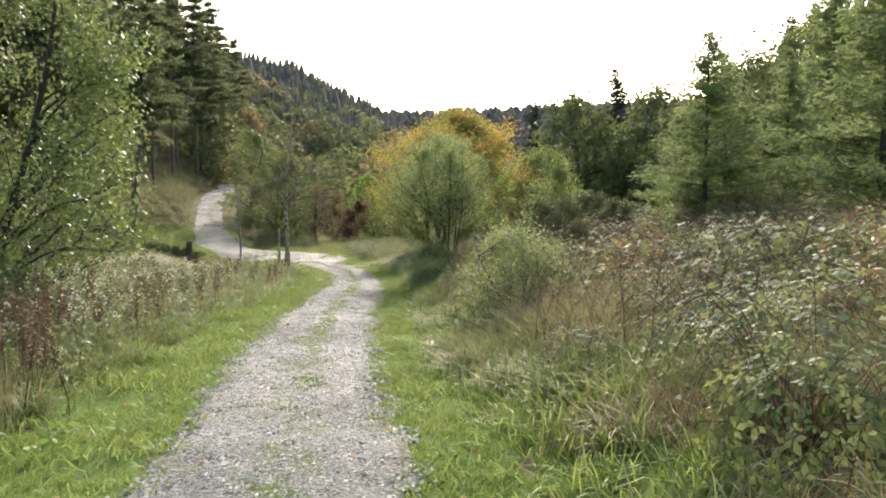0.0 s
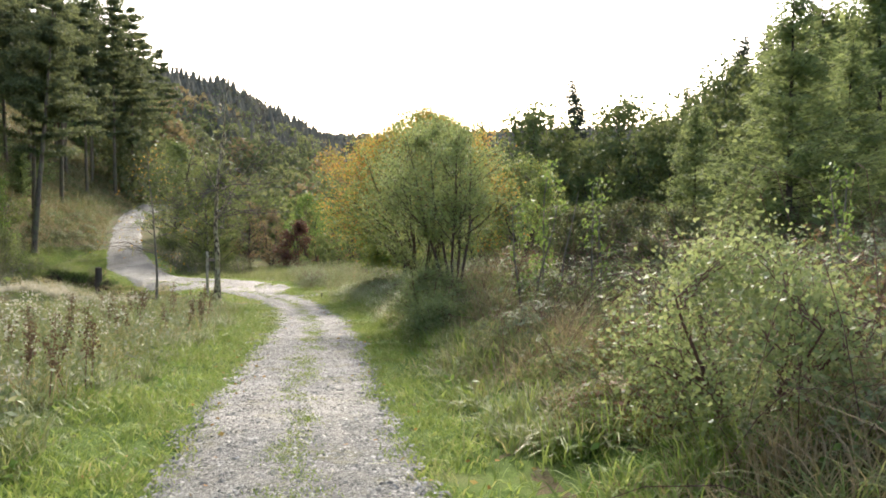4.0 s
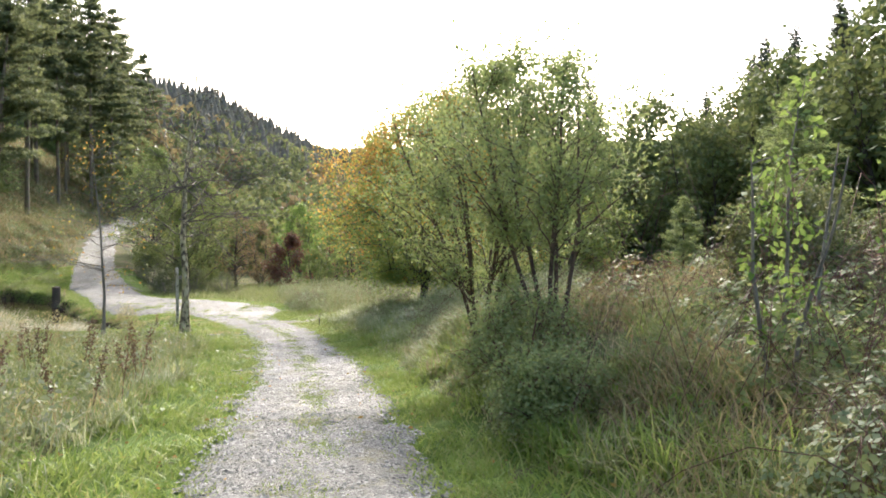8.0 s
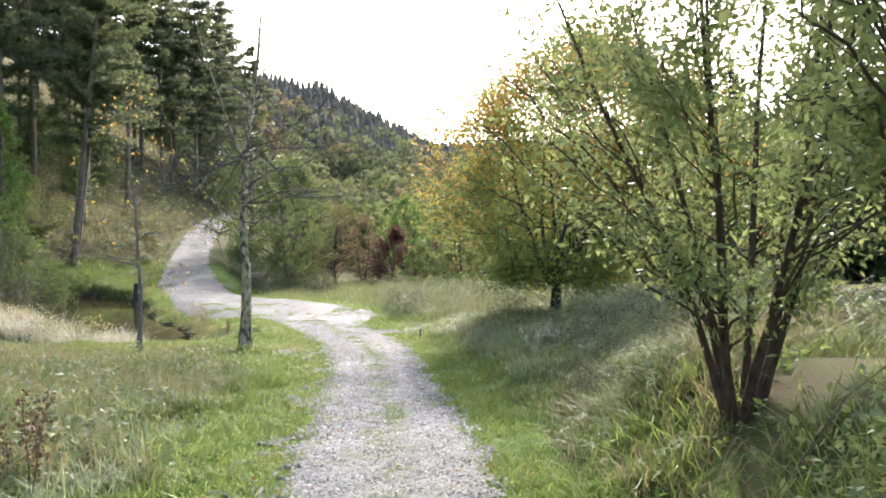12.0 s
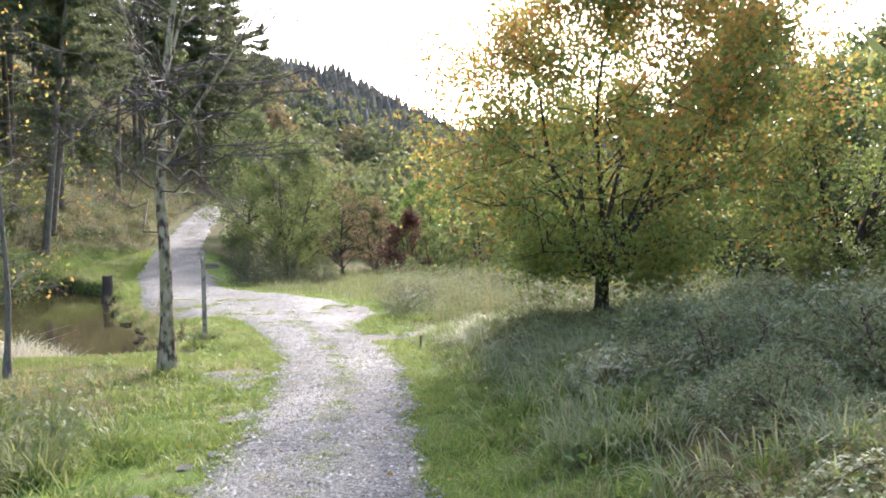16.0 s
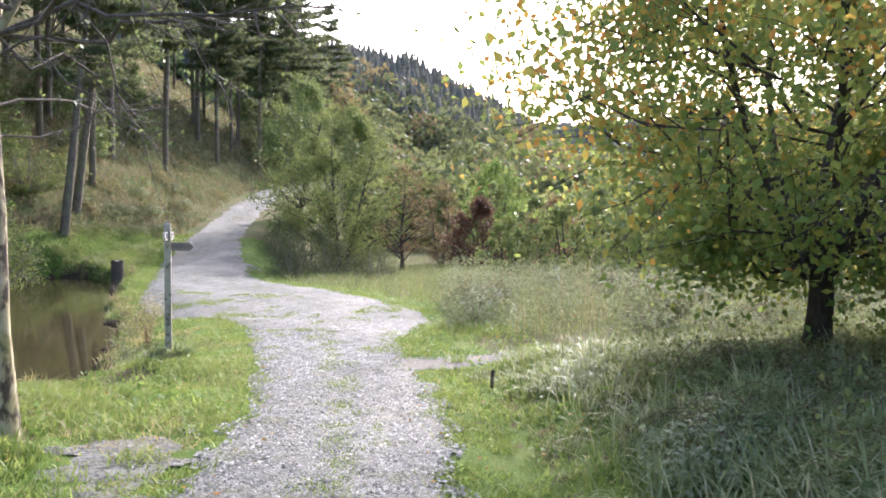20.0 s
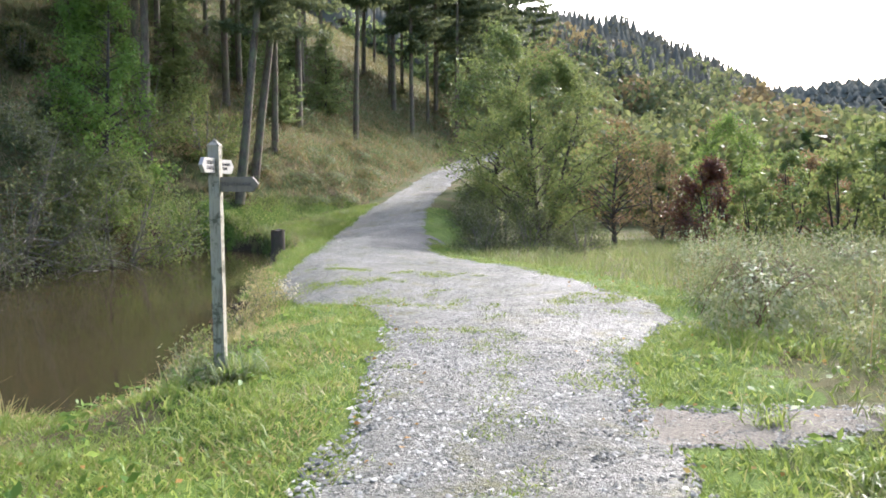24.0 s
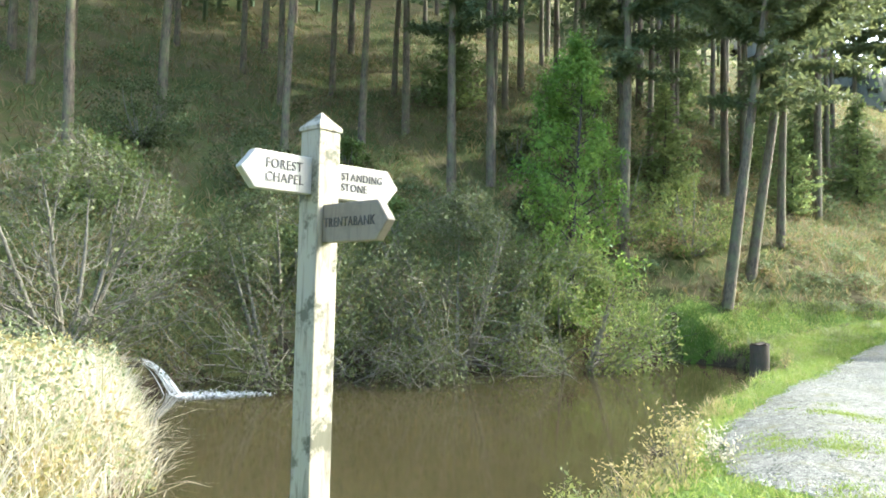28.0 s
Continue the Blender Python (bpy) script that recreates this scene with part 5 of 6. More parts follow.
def stalk(x, y, h, geo, n=70, thick=0.006, spread=0.03, leaf=0.022):
    z = float(height(x, y))
    li = branch_line(gr, (x, y, z), (gr.normal(0, 0.1), gr.normal(0, 0.1), 1), h, 6, 0, 0.06)
    tube(geo, li, np.linspace(thick, 0.002, 6), 4)
    t = gr.uniform(0.45, 1, n) * 5
    i = np.minimum(t.astype(int), 4)
    leaves(geo, gr, li[i] + (li[i + 1] - li[i]) * (t - i)[:, None] + gr.normal(0, spread, (n, 3)), leaf, 0.7)
for k in range(130):
    yy = gr.choice([-35.0, -33.6, -33.0, -31.5, -30.5, -28.0, -24.0, -18.5]) + gr.normal(0, 0.6)
    d = abs(gr.normal(0, 1.5)) + 1.2
    stalk(float(np.interp(yy, [p[1] for p in L_EDGE[:12]], [p[0] for p in L_EDGE[:12]])) - d, yy, gr.uniform(0.6, 1.05), g, 130, 0.007, 0.028, 0.032)
for dx, dy in DOCKS:
    for k in range(5):
        stalk(dx + gr.normal(0, 0.28), dy + gr.normal(0, 0.3), gr.uniform(0.55, 0.95), g, 120, 0.007, 0.028, 0.032)
for k in range(60):
    yy = gr.uniform(-38, -17)
    stalk(float(np.interp(yy, [p[1] for p in R_EDGE[:13]], [p[0] for p in R_EDGE[:13]])) + 1.2 + abs(gr.normal(0, 2.2)), yy, gr.uniform(0.5, 0.95), g, 45)
stuff("dead_dock_stalks", g, G["dock"], "dark brown dead dock stalks with seed spikes", "plant")

# white seed heads
g, gh = Geo(), Geo()
for k in range(420):
    xx, yy = 1.1 - abs(gr.normal(0, 3.2)), gr.uniform(-34, -19)
    z = float(height(xx, yy))
    h = gr.uniform(0.5, 0.95)
    top = np.array([xx + gr.normal(0, 0.08), yy + gr.normal(0, 0.08), z + h])
    tube(gh, [(xx, yy, z), top], [0.004, 0.002], 3)
    leaves(g, gr, top + gr.normal(0, 0.05, (11, 3)), 0.038, 0.8)
    leaves(gh, gr, np.array([xx, yy, z]) + np.column_stack([gr.normal(0, 0.05, (16, 2)), gr.uniform(0.1, h, 16)]), 0.07, 0.3)
stuff("seed_heads", g, G["seed"], "fluffy white thistle seed heads", "plant")
stuff("thistle_stalks", gh, G["herb"], "faded grey-green thistle stalks", "plant")

# brambles and dead grass east of the path
def mound(x, y):
    m = 0.45 + 0.5 * wob(x, y, 0.85, 4.0) + 0.35 * wob(x, y, 1.9, 2.0)
    for bx, by, br, bh in ((6.4, -28.4, 1.3, 0.75), (5.9, -20.6, 1.4, 0.7), (6.9, -25.0, 1.6, 0.6), (9.5, -30.5, 2.2, 0.8), (7.4, -22.0, 1.5, 0.5), (10.5, -26, 2.0, 0.6)):
        m = m + bh * np.exp(-((x - bx) ** 2 + (y - by) ** 2) / br ** 2)
    return np.clip(m, 0.12, 1.9) * sm((right_gap(x, y) - 0.9) / 1.2)
g, gc, gd, gh = Geo(), Geo(), Geo(), Geo()
P = scatter(gr, 42000, 4.8, 17, -42, -6, lambda x, y: (right_gap(x, y) > 0.9) & (gr.uniform(0, 1, x.shape) < np.exp(-np.clip(x - 8.5, 0, 20) * 0.2) * (0.55 + 0.45 * sm((right_gap(x, y) - 1.3) / 2.0))) & clumpy(gr, x, y, 0.8, -0.3, 0.5))
P[:, 2] += 0.5 * mound(P[:, 0], P[:, 1]) * gr.uniform(0.1, 1.0, len(P)) ** 0.45
sprays(g, gr, P, np.tile((0.0, -0.2, 1.0), (len(P), 1)), 0.055, 0.5)
stuff("bramble_leaves", g, G["bramble"], "scattered bramble leaves, green with rusty patches", "bramble")


def bramble_mound(x, y, seed, label, mat, n=720, size=0.086):
    """A dome of bramble about 2 m across and 0.9 m high: arching canes under a shell of leaves."""
    rng = np.random.default_rng(seed)
    e = empty("bramble_bush", x, y, float(height(x, y)) - 0.05, label, "bush", "bramble mounds on the bank")
    shell, canes = Geo(), Geo()
    c = rng.uniform(-0.25, 1, n)
    a = rng.uniform(0, 2 * np.pi, n)
    ring = np.sqrt(1 - c * c)
    bulge = 1 + 0.16 * np.sin(3 * a + seed) + 0.1 * np.sin(7 * a + 2 * c * seed) + rng.normal(0, 0.07, n)
    out = np.stack([ring * np.cos(a), ring * np.sin(a), c], 1)
    P = out * bulge[:, None] * np.array([1.0, 1.0, 0.62]) * rng.uniform(0.72, 1.0, (n, 1)) ** 0.5
    P[:, 2] += 0.22
    sprays(shell, rng, P, out * np.array([0.8, 0.8, 1.0]) + np.array([0, 0, 0.35]), size, 0.4)
    for k in range(22):
        b, ln = rng.uniform(0, 2 * np.pi), rng.uniform(0.9, 1.35)
        t = np.linspace(0, 1, 7)
        o = rng.normal(0, 0.2, 2)
        tube(canes, np.stack([o[0] + math.cos(b) * ln * t, o[1] + math.sin(b) * ln * t, rng.uniform(0.7, 1.0) * np.sin(np.pi * (0.04 + 0.84 * t))], 1), np.linspace(0.006, 0.0025, 7), 3)
    part("foliage", shell, mat, e)
    tagged(part("canework", canes, B["cane"], e), kind="stuff")
    return e


KINDS = [bramble_mound(9.4, -31.0, 1, "dense bramble mound with glossy green leaves on the bank", G["bramble"]), bramble_mound(7.2, -25.4, 2, "bramble mound of grey-green leaves among dead grass", G["bramble_grey"]), bramble_mound(10.6, -28.2, 3, "bramble mound turning rusty among dead grass", G["bramble_rust"]), bramble_mound(8.2, -22.8, 4, "dark green bramble mound beside the willows", G["bramble"])]
taken = [(9.4, -31.0), (7.2, -25.4), (10.6, -28.2), (8.2, -22.8), (6.0, -28.2), (6.2, -15.9), (6.35, -18.3)]
tries = 0
while len(taken) < 180 and tries < 9000:
    tries += 1
    q = (gr.uniform(5.6, 16.5), gr.uniform(-40, -13))
    gap = float(right_gap(np.array(q[0]), np.array(q[1])))
    if (q[0] < 6.9 and -21.2 < q[1] < -16.5) or gap < 1.3 or gr.uniform() > 0.35 + 0.65 * sm((gap - 1.2) / 2.5) or wob(q[0], q[1], 0.8, 3.0) + 0.6 * wob(q[0], q[1], 1.9, 5.0) < -0.6:
        continue
    if min((q[0] - s[0]) ** 2 + (q[1] - s[1]) ** 2 for s in taken) < 0.42 + 0.05 * max(0, q[0] - 8):
        continue
    taken.append(q)
    wide = float(np.clip(0.3 + 0.12 * gap, 0.35, 0.95) * gr.uniform(0.75, 1.2))
    moved(KINDS[int(gr.choice([0, 0, 0, 1, 1, 2, 3, 3]))], q[0], q[1], wide, gr.uniform(0, 360), sz=wide * gr.uniform(0.75, 1.25))
for k in range(650):
    xx, yy = gr.uniform(5, 12), gr.uniform(-41, -17)
    if right_gap(np.array(xx), np.array(yy)) < 1.1:
        continue
    a, ln = gr.uniform(0, 6.3), gr.uniform(0.6, 1.6)
    z, m = float(height(xx, yy)), float(mound(np.array(xx), np.array(yy)))
    s = np.linspace(0, 1, 6)
    tube(gc, np.stack([xx + math.cos(a) * ln * s, yy + math.sin(a) * ln * s, z + (m + 0.18) * np.sin(np.pi * (0.05 + 0.85 * s))], 1), np.linspace(0.0035, 0.0016, 6), 3)
stuff("bramble_canes", gc, B["cane"], "arching purple-brown bramble canes", "bramble")
P = scatter(gr, 120000, 4.8, 16, -42, -12, lambda x, y: (right_gap(x, y) > 0.8) & (gr.uniform(0, 1, x.shape) < np.exp(-np.clip(x - 9, 0, 20) * 0.2)) & clumpy(gr, x, y, 1.1, -0.35, 0.5))
blades(gd, gr, P, 0.2 + 0.34 * sm((right_gap(P[:, 0], P[:, 1]) - 0.7) / 2.0), 0.005, 0.5)
stuff("dead_bank_grass", gd, G["dry"], "dead brown grass tangled through the brambles", "grass")
P = scatter(gr, 90000, 4.6, 13, -42, 1, lambda x, y: (right_gap(x, y) > 0.6) & clumpy(gr, x, y, 1.4, 0.0, 0.4) & (sdist(x, y, TRACK_POLY) > 0.1))
blades(gh, gr, P, (0.2 + 0.2 * sm((right_gap(P[:, 0], P[:, 1]) - 0.5) / 1.5)) * np.where(P[:, 1] > -13, 0.55, 1.0), 0.007, 0.6)
stuff("long_bank_grass", gh, G["tall"], "long arching green grass on the bank", "grass")

# arching tussocks along the foot of the bank, and dead bracken
g, gd, gb, gl = Geo(), Geo(), Geo(), Geo()
def tussock(geo, x, y, n, ln, wide):
    q = np.stack([x + gr.normal(0, wide, n), y + gr.normal(0, wide, n)], 1)
    a, out = gr.uniform(0, 2 * np.pi, n), gr.uniform(0.25, 0.95, n)
    L = ln * gr.uniform(0.55, 1.2, n)
    base = np.column_stack([q, height(q[:, 0], q[:, 1])])
    dirn = np.stack([np.cos(a), np.sin(a)], 1)
    side = np.stack([-dirn[:, 1], dirn[:, 0], 0 * a], 1) * 0.0055
    rows = []
    for s, w in ((0, 1.0), (0.35, 1.0), (0.7, 0.8), (1.0, 0.15)):
        c = base + np.column_stack([dirn * (out * L * s ** 1.3)[:, None], L * (0.95 * s - 0.72 * out * s * s)])
        rows += [c - side * w, c + side * w]
    v = np.stack(rows, 1)
    i = np.arange(n)[:, None] * 8
    geo.add(v, np.concatenate([i + np.array([[k, k + 1, k + 3, k + 2]]) for k in (0, 2, 4)]))
for k in range(300):
    yy = gr.uniform(-41, 0.5)
    xx = float(np.interp(yy, [p[1] for p in R_EDGE[:13]], [p[0] for p in R_EDGE[:13]])) + 0.75 + abs(gr.normal(0, 1.3 if yy > -13 else 0.8))
    dead = gr.uniform() < 0.12 and yy < -13
    tussock(gd if dead else g if gr.uniform() < 0.5 else gl, xx, yy, 80, gr.uniform(0.26, 0.5) if yy < -14 else gr.uniform(0.2, 0.36), 0.1)
for k in range(110):
    yy = gr.uniform(-41, -8)
    xx = float(np.interp(yy, [p[1] for p in L_EDGE[:12]], [p[0] for p in L_EDGE[:12]])) - 0.9 - abs(gr.normal(0, 0.9))
    tussock(g, xx, yy, 60, gr.uniform(0.35, 0.6), 0.08)
gs = Geo()
for k in range(210):
    yy = gr.uniform(-14.5, -1.2)
    xx = float(np.interp(yy, [p[1] for p in R_EDGE[:13]], [p[0] for p in R_EDGE[:13]])) + 1.2 + abs(gr.normal(0, 2.2))
    tussock(gs, xx, yy, 85, gr.uniform(0.26, 0.5), 0.16)
for xx, yy in ((0.13, -0.12), (-0.14, 0.0), (0.06, 0.16), (0.2, 0.06), (-0.05, -0.16), (0.0, 0.1)):
    tussock(gs, xx, yy, 90, gr.uniform(0.28, 0.42), 0.06)
gw2 = Geo()
for k in range(170):
    yy = gr.uniform(-27, -10)
    xx = float(np.interp(yy, [p[1] for p in L_EDGE[:12]], [p[0] for p in L_EDGE[:12]])) - 1.1 - abs(gr.normal(0, 1.8))
    if k % 3:
        tussock(gs, xx, yy, 75, gr.uniform(0.25, 0.5), 0.13)
    else:
        tussock(gw2, xx, yy, 60, gr.uniform(0.3, 0.55), 0.12)
for q in scatter(gr, 900, -6.0, 1.0, -1.5, 9.0, lambda x, y: (pond_gap(x, y) > 0.2) & (pond_gap(x, y) < 0.75) & (path_gap(x, y) > 0.3))[:70]:
    tussock(gw2, q[0], q[1], 34, gr.uniform(0.14, 0.3), 0.1)
stuff("straw_tussocks", gw2, G["straw"], "pale straw tussocks in the rough meadow", "grass")
stuff("matted_grass", gs, G["sedge"], "long matted bluish grass on the shaded bank", "grass")
stuff("tussock_grass", g, G["tall"], "long arching green tussock grass along the bank", "grass")
for k in range(80):
    xx, yy = gr.uniform(-2.2, 2.4), gr.uniform(-4.5, 2.6)
    if path_gap(np.array([xx]), np.array([yy]))[0] > 0.25 and pond_gap(np.array([xx]), np.array([yy]))[0] > 0.4:
        tussock(gl if k % 3 else g, xx, yy, 40, gr.uniform(0.08, 0.17), 0.09)
for k in range(150):
    yy = gr.uniform(-17, -3)
    xx = float(np.interp(yy, [p[1] for p in L_EDGE[:12]], [p[0] for p in L_EDGE[:12]])) - 0.35 - abs(gr.normal(0, 0.9))
    tussock(gl if k % 4 else g, xx, yy, 45, gr.uniform(0.1, 0.22), 0.09)
for xx, yy in ((0.1, -0.1), (-0.12, 0.02), (0.05, 0.14), (0.2, 0.05)):
    tussock(gl, xx, yy, 70, 0.3, 0.05)
stuff("lush_tussocks", gl, G["lawn"], "lush bright green tussocks along the verge", "grass")
stuff("dead_tussocks", gd, G["dry"], "bleached dead tussocks on the bank", "grass")
for bx, by in [(9.2, -31.6), (10.0, -30.0), (11.0, -30.8), (8.2, -27.2), (9.4, -24.4), (12.2, -27.8), (8.0, -33.4), (6.9, -30.4), (13.4, -24.0)]:
    n = 420
    q = np.stack([bx + gr.normal(0, 0.4, n), by + gr.normal(0, 0.4, n)], 1)
    P = np.column_stack([q, height(q[:, 0], q[:, 1]) + gr.uniform(0.2, 1.25, n) * (0.7 + 0.3 * wob(q[:, 0], q[:, 1], 4.0))])
    leaves(gb, gr, P, 0.085, 0.35, 0.35)
stuff("dead_bracken", gb, G["red"], "rust-brown dead bracken among the brambles", "bracken")

HERB = bramble_mound(8.8, -9.2, 5, "low grey-green clump in the shade of the turning tree", G["herb"], 760, 0.075)
for k in range(85):
    yy = gr.uniform(-14.5, -3.8)
    gap = 1.6 + abs(gr.normal(0, 2.4))
    wide = gr.uniform(0.28, 0.55)
    moved((HERB, KINDS[1], KINDS[3], KINDS[0])[k % 4], float(np.interp(yy, [p[1] for p in R_EDGE[:13]], [p[0] for p in R_EDGE[:13]])) + gap, yy, wide, gr.uniform(0, 360), "low leafy clump in the shade of the turning tree", wide * gr.uniform(0.6, 0.95))

for cx, cy, cs in ((-10.3, 23.4, 0.7), (-10.9, 22.0, 0.6), (-11.4, 24.4, 0.8), (-10.8, 26.4, 0.8), (-12.0, 22.8, 0.7), (-11.6, 28.6, 0.9), (-12.6, 26.0, 0.7), (-13.2, 21.2, 0.6), (-12.9, 30.5, 0.8)):
    moved(KINDS[1], cx, cy, cs, cx * 97 % 360, "low bramble clump at the foot of the wooded slope", cs * 0.7)
for q in scatter(gr, 900, 3.6, 13, 1.8, 12, lambda x, y: open_land(x, y, 0.9) & ((y > 3.6) | (x > 5.2)))[:34]:
    cs = float(gr.uniform(0.4, 0.75))
    moved((HERB, HERB, KINDS[1])[int(gr.integers(0, 3))], q[0], q[1], cs, gr.uniform(0, 360), "leafy grey-green clump in the herbs by the junction", cs * gr.uniform(0.9, 1.4))
gt = Geo()
for q in scatter(gr, 400, -13.6, -7.4, 14, 22, lambda x, y: (sdist(x, y, HOLLOW_POLY) < 0.4) & (pond_gap(x, y) > 0.15) & (path_gap(x, y) > 0.5))[:60]:
    tussock(gt, q[0], q[1], 60, gr.uniform(0.2, 0.5), 0.16)
stuff("hollow_tussocks", gt, G["tall"], "rank grass tussocks between the pond and the slope", "grass")

# low herbs and brambles on the shaded bank, then the herb meadow by the junction
g = Geo()
P = scatter(gr, 42000, 4.6, 13.5, -14, 0.5, lambda x, y: (right_gap(x, y) > 1.5) & (sdist(x, y, TRACK_POLY) > 0.15) & clumpy(gr, x, y, 1.2, -0.2, 0.5))
P[:, 2] += (0.08 + 0.45 * np.clip(wob(P[:, 0], P[:, 1], 1.5, 6.0) + 0.35 + 0.4 * wob(P[:, 0], P[:, 1], 3.4, 1.0), 0, 1.3)) * gr.uniform(0, 1, len(P)) ** 0.6
leaves(g, gr, P, 0.048, 0.6, 0.1, 0.4)
stuff("bank_brambles", g, G["bramble"], "low dark brambles on the shaded bank", "bramble")
g, gs = Geo(), Geo()
P = scatter(gr, 5600, 3.2, 15, 1.6, 17, lambda x, y: open_land(x, y, 0.35) & (x > 3.4 + 0.0 * y) & ((y > 3.2) | (x > 5)) & (gr.uniform(0, 1, x.shape) < 0.25 + sm((wob(x, y, 1.6, 2.0) + 0.6 * wob(x, y, 3.7, 4.0) + 0.15) / 0.5)))
n = 17
h = 1.25 * gr.uniform(0.35, 0.8, len(P)) * np.clip(0.85 + 0.5 * wob(P[:, 0], P[:, 1], 1.0, 2.0) + 0.5 * wob(P[:, 0], P[:, 1], 2.7, 4.0), 0.3, 1.6)
u = gr.uniform(0.05, 1, (len(P), n))
Q = P[:, None] + np.stack([gr.normal(0, 0.09, u.shape), gr.normal(0, 0.09, u.shape), u * h[:, None]], -1)
leaves(g, gr, Q.reshape(-1, 3), 0.062, 0.45)
blades(gs, gr, P[::3], h[::3] * 1.25, 0.006, 0.1)
stuff("herb_meadow", g, G["herb"], "pale grey-green seeding herbs by the junction", "plant")
stuff("herb_stems", gs, G["dry"], "upright straw-brown herb stems", "plant")
g = Geo()
P = scatter(gr, 60000, -4, 24, 2, 40, lambda x, y: open_land(x, y, 0.6) & (x > np.interp(y, [p[1] for p in R_EDGE], [p[0] for p in R_EDGE])) & (gr.uniform(0, 1, x.shape) < np.exp(-np.clip(y - 16, 0, 40) * 0.04)))
blades(g, gr, P, np.full(len(P), 0.3), 0.008, 0.4)
stuff("far_meadow_grass", g, G["tall"], "rough grass of the valley meadow", "grass")

# bleached tussocks on the bank left of the signpost, with herbs among them
g, gs, gw, gm = Geo(), Geo(), Geo(), Geo()
P = scatter(gr, 46000, -13, -0.8, -4.5, 1.4, lambda x, y: (pond_gap(x, y) > 0.05) & (pond_gap(x, y) < 3.0) & (x < -2.3) & (y < 0.577 * (3.4 - x) - 4.2))
P = P[gr.uniform(0, 1, len(P)) < 0.2]
blades(g, gr, P, 0.4 + 0.16 * wob(P[:, 0], P[:, 1], 2.6, 1.0) + 0.12 * wob(P[:, 0], P[:, 1], 6.0, 2.0), 0.006, 0.6, (0.15, 0.0))
for q in scatter(gr, 1200, -12, -2.4, -4.5, 1.4, lambda x, y: (pond_gap(x, y) > 0.05) & (pond_gap(x, y) < 2.6) & (y < 0.577 * (3.4 - x) - 4.2))[:260]:
    kind = gr.uniform()
    if kind < 0.7:
        tussock(g, q[0], q[1], 75, gr.uniform(0.3, 0.7), 0.15)
    elif kind < 0.77:
        tussock(gs, q[0], q[1], 60, gr.uniform(0.3, 0.6), 0.16)
    else:
        n = 150
        w = np.column_stack([q[0] + gr.normal(0, 0.16, n), q[1] + gr.normal(0, 0.16, n), np.zeros(n)])
        w[:, 2] = height(w[:, 0], w[:, 1]) + gr.uniform(0.1, gr.uniform(0.4, 0.75), n)
        leaves(gw if kind < 0.91 else gm, gr, w, 0.06, 0.5, 0.1)
for k in range(36):
    xx = gr.uniform(-8, -3.0)
    yy = 0.577 * (3.4 - xx) - 4.3 - abs(gr.normal(0, 0.5))
    if pond_gap(np.array([xx]), np.array([yy]))[0] > 0.05:
        tussock(g, xx, yy, 14, gr.uniform(0.8, 1.05), 0.1)
stuff("bleached_grass", g, G["bleached"], "sunlit bleached tussock grass on the pond bank", "grass")
stuff("green_bank_grass", gs, G["tall"], "green grass growing through the bleached tussocks", "grass")
stuff("bank_herbs", gw, G["herb"], "grey-green herbs among the bleached grass", "plant")
stuff("faded_bank_herbs", gm, G["straw"], "straw-coloured faded herbs among the bleached grass", "plant")

# leaf litter, bracken and grass on the wooded slope
g = Geo()
P = scatter(gr, 95000, -40, -9.0, -14, 84, lambda x, y: (sdist(x, y, HOLLOW_POLY) > 0.1) & (pond_gap(x, y) > 0.3) & (path_gap(x, y) > 0.4) & (gr.uniform(0, 1, x.shape) < np.exp(-np.clip(-14 - x, 0, 30) * 0.05)))
blades(g, gr, P, np.full(len(P), 0.4), 0.022, 0.6)
stuff("slope_undergrowth", g, G["hill"], "brown bracken and grass under the pines", "undergrowth")
g = Geo()
P = scatter(gr, 70000, -34, -9.0, -12, 50, lambda x, y: (sdist(x, y, HOLLOW_POLY) > 0.1) & (pond_gap(x, y) > 0.3) & (path_gap(x, y) > 0.4) & clumpy(gr, x, y, 0.55, 0.05, 0.3))
P[:, 2] += gr.uniform(0, 0.7, len(P))
leaves(g, gr, P, 0.12, 0.5, 0.1, 0.4)
stuff("slope_brambles", g, G["bramble_grey"], "bramble and bilberry patches under the pines", "undergrowth")

# low heath clumps on the slope
g, gb = Geo(), Geo()
for q in scatter(gr, 800, -36, -10, -10, 82, lambda x, y: (sdist(x, y, HOLLOW_POLY) > 0.1) & (pond_gap(x, y) > 1.0) & (path_gap(x, y) > 0.8) & (gr.uniform(0, 1, x.shape) < np.exp(-np.clip(-13 - x, 0, 30) * 0.05))):
    n, r, h = 110, gr.uniform(0.3, 0.8), gr.uniform(0.25, 0.75)
    a, d = gr.uniform(0, 6.3, n), np.sqrt(gr.uniform(0, 1, n))
    x, y = q[0] + r * d * np.cos(a), q[1] + r * d * np.sin(a)
    leaves(g if gr.uniform() < 0.6 else gb, gr, np.column_stack([x, y, height(x, y) + h * np.sqrt(1 - d * d * 0.9) * gr.uniform(0.5, 1.05, n)]), 0.15, 0.5, 0.0, 0.3)
stuff("slope_heath", g, G["hill"], "brown-green heath clumps under the pines", "undergrowth")
stuff("slope_bilberry", gb, G["bramble_grey"], "dark green bilberry clumps under the pines", "undergrowth")

# overhanging bank edge round the pond
g = Geo()
P = scatter(gr, 26000, -14.5, -1, -1.5, 18.5, lambda x, y: (np.abs(sdist(x, y, POND_POLY) - 0.16) < 0.2) & clumpy(gr, x, y, 1.2, 0.2))
blades(g, gr, P, np.full(len(P), 0.28), 0.006, 0.7)
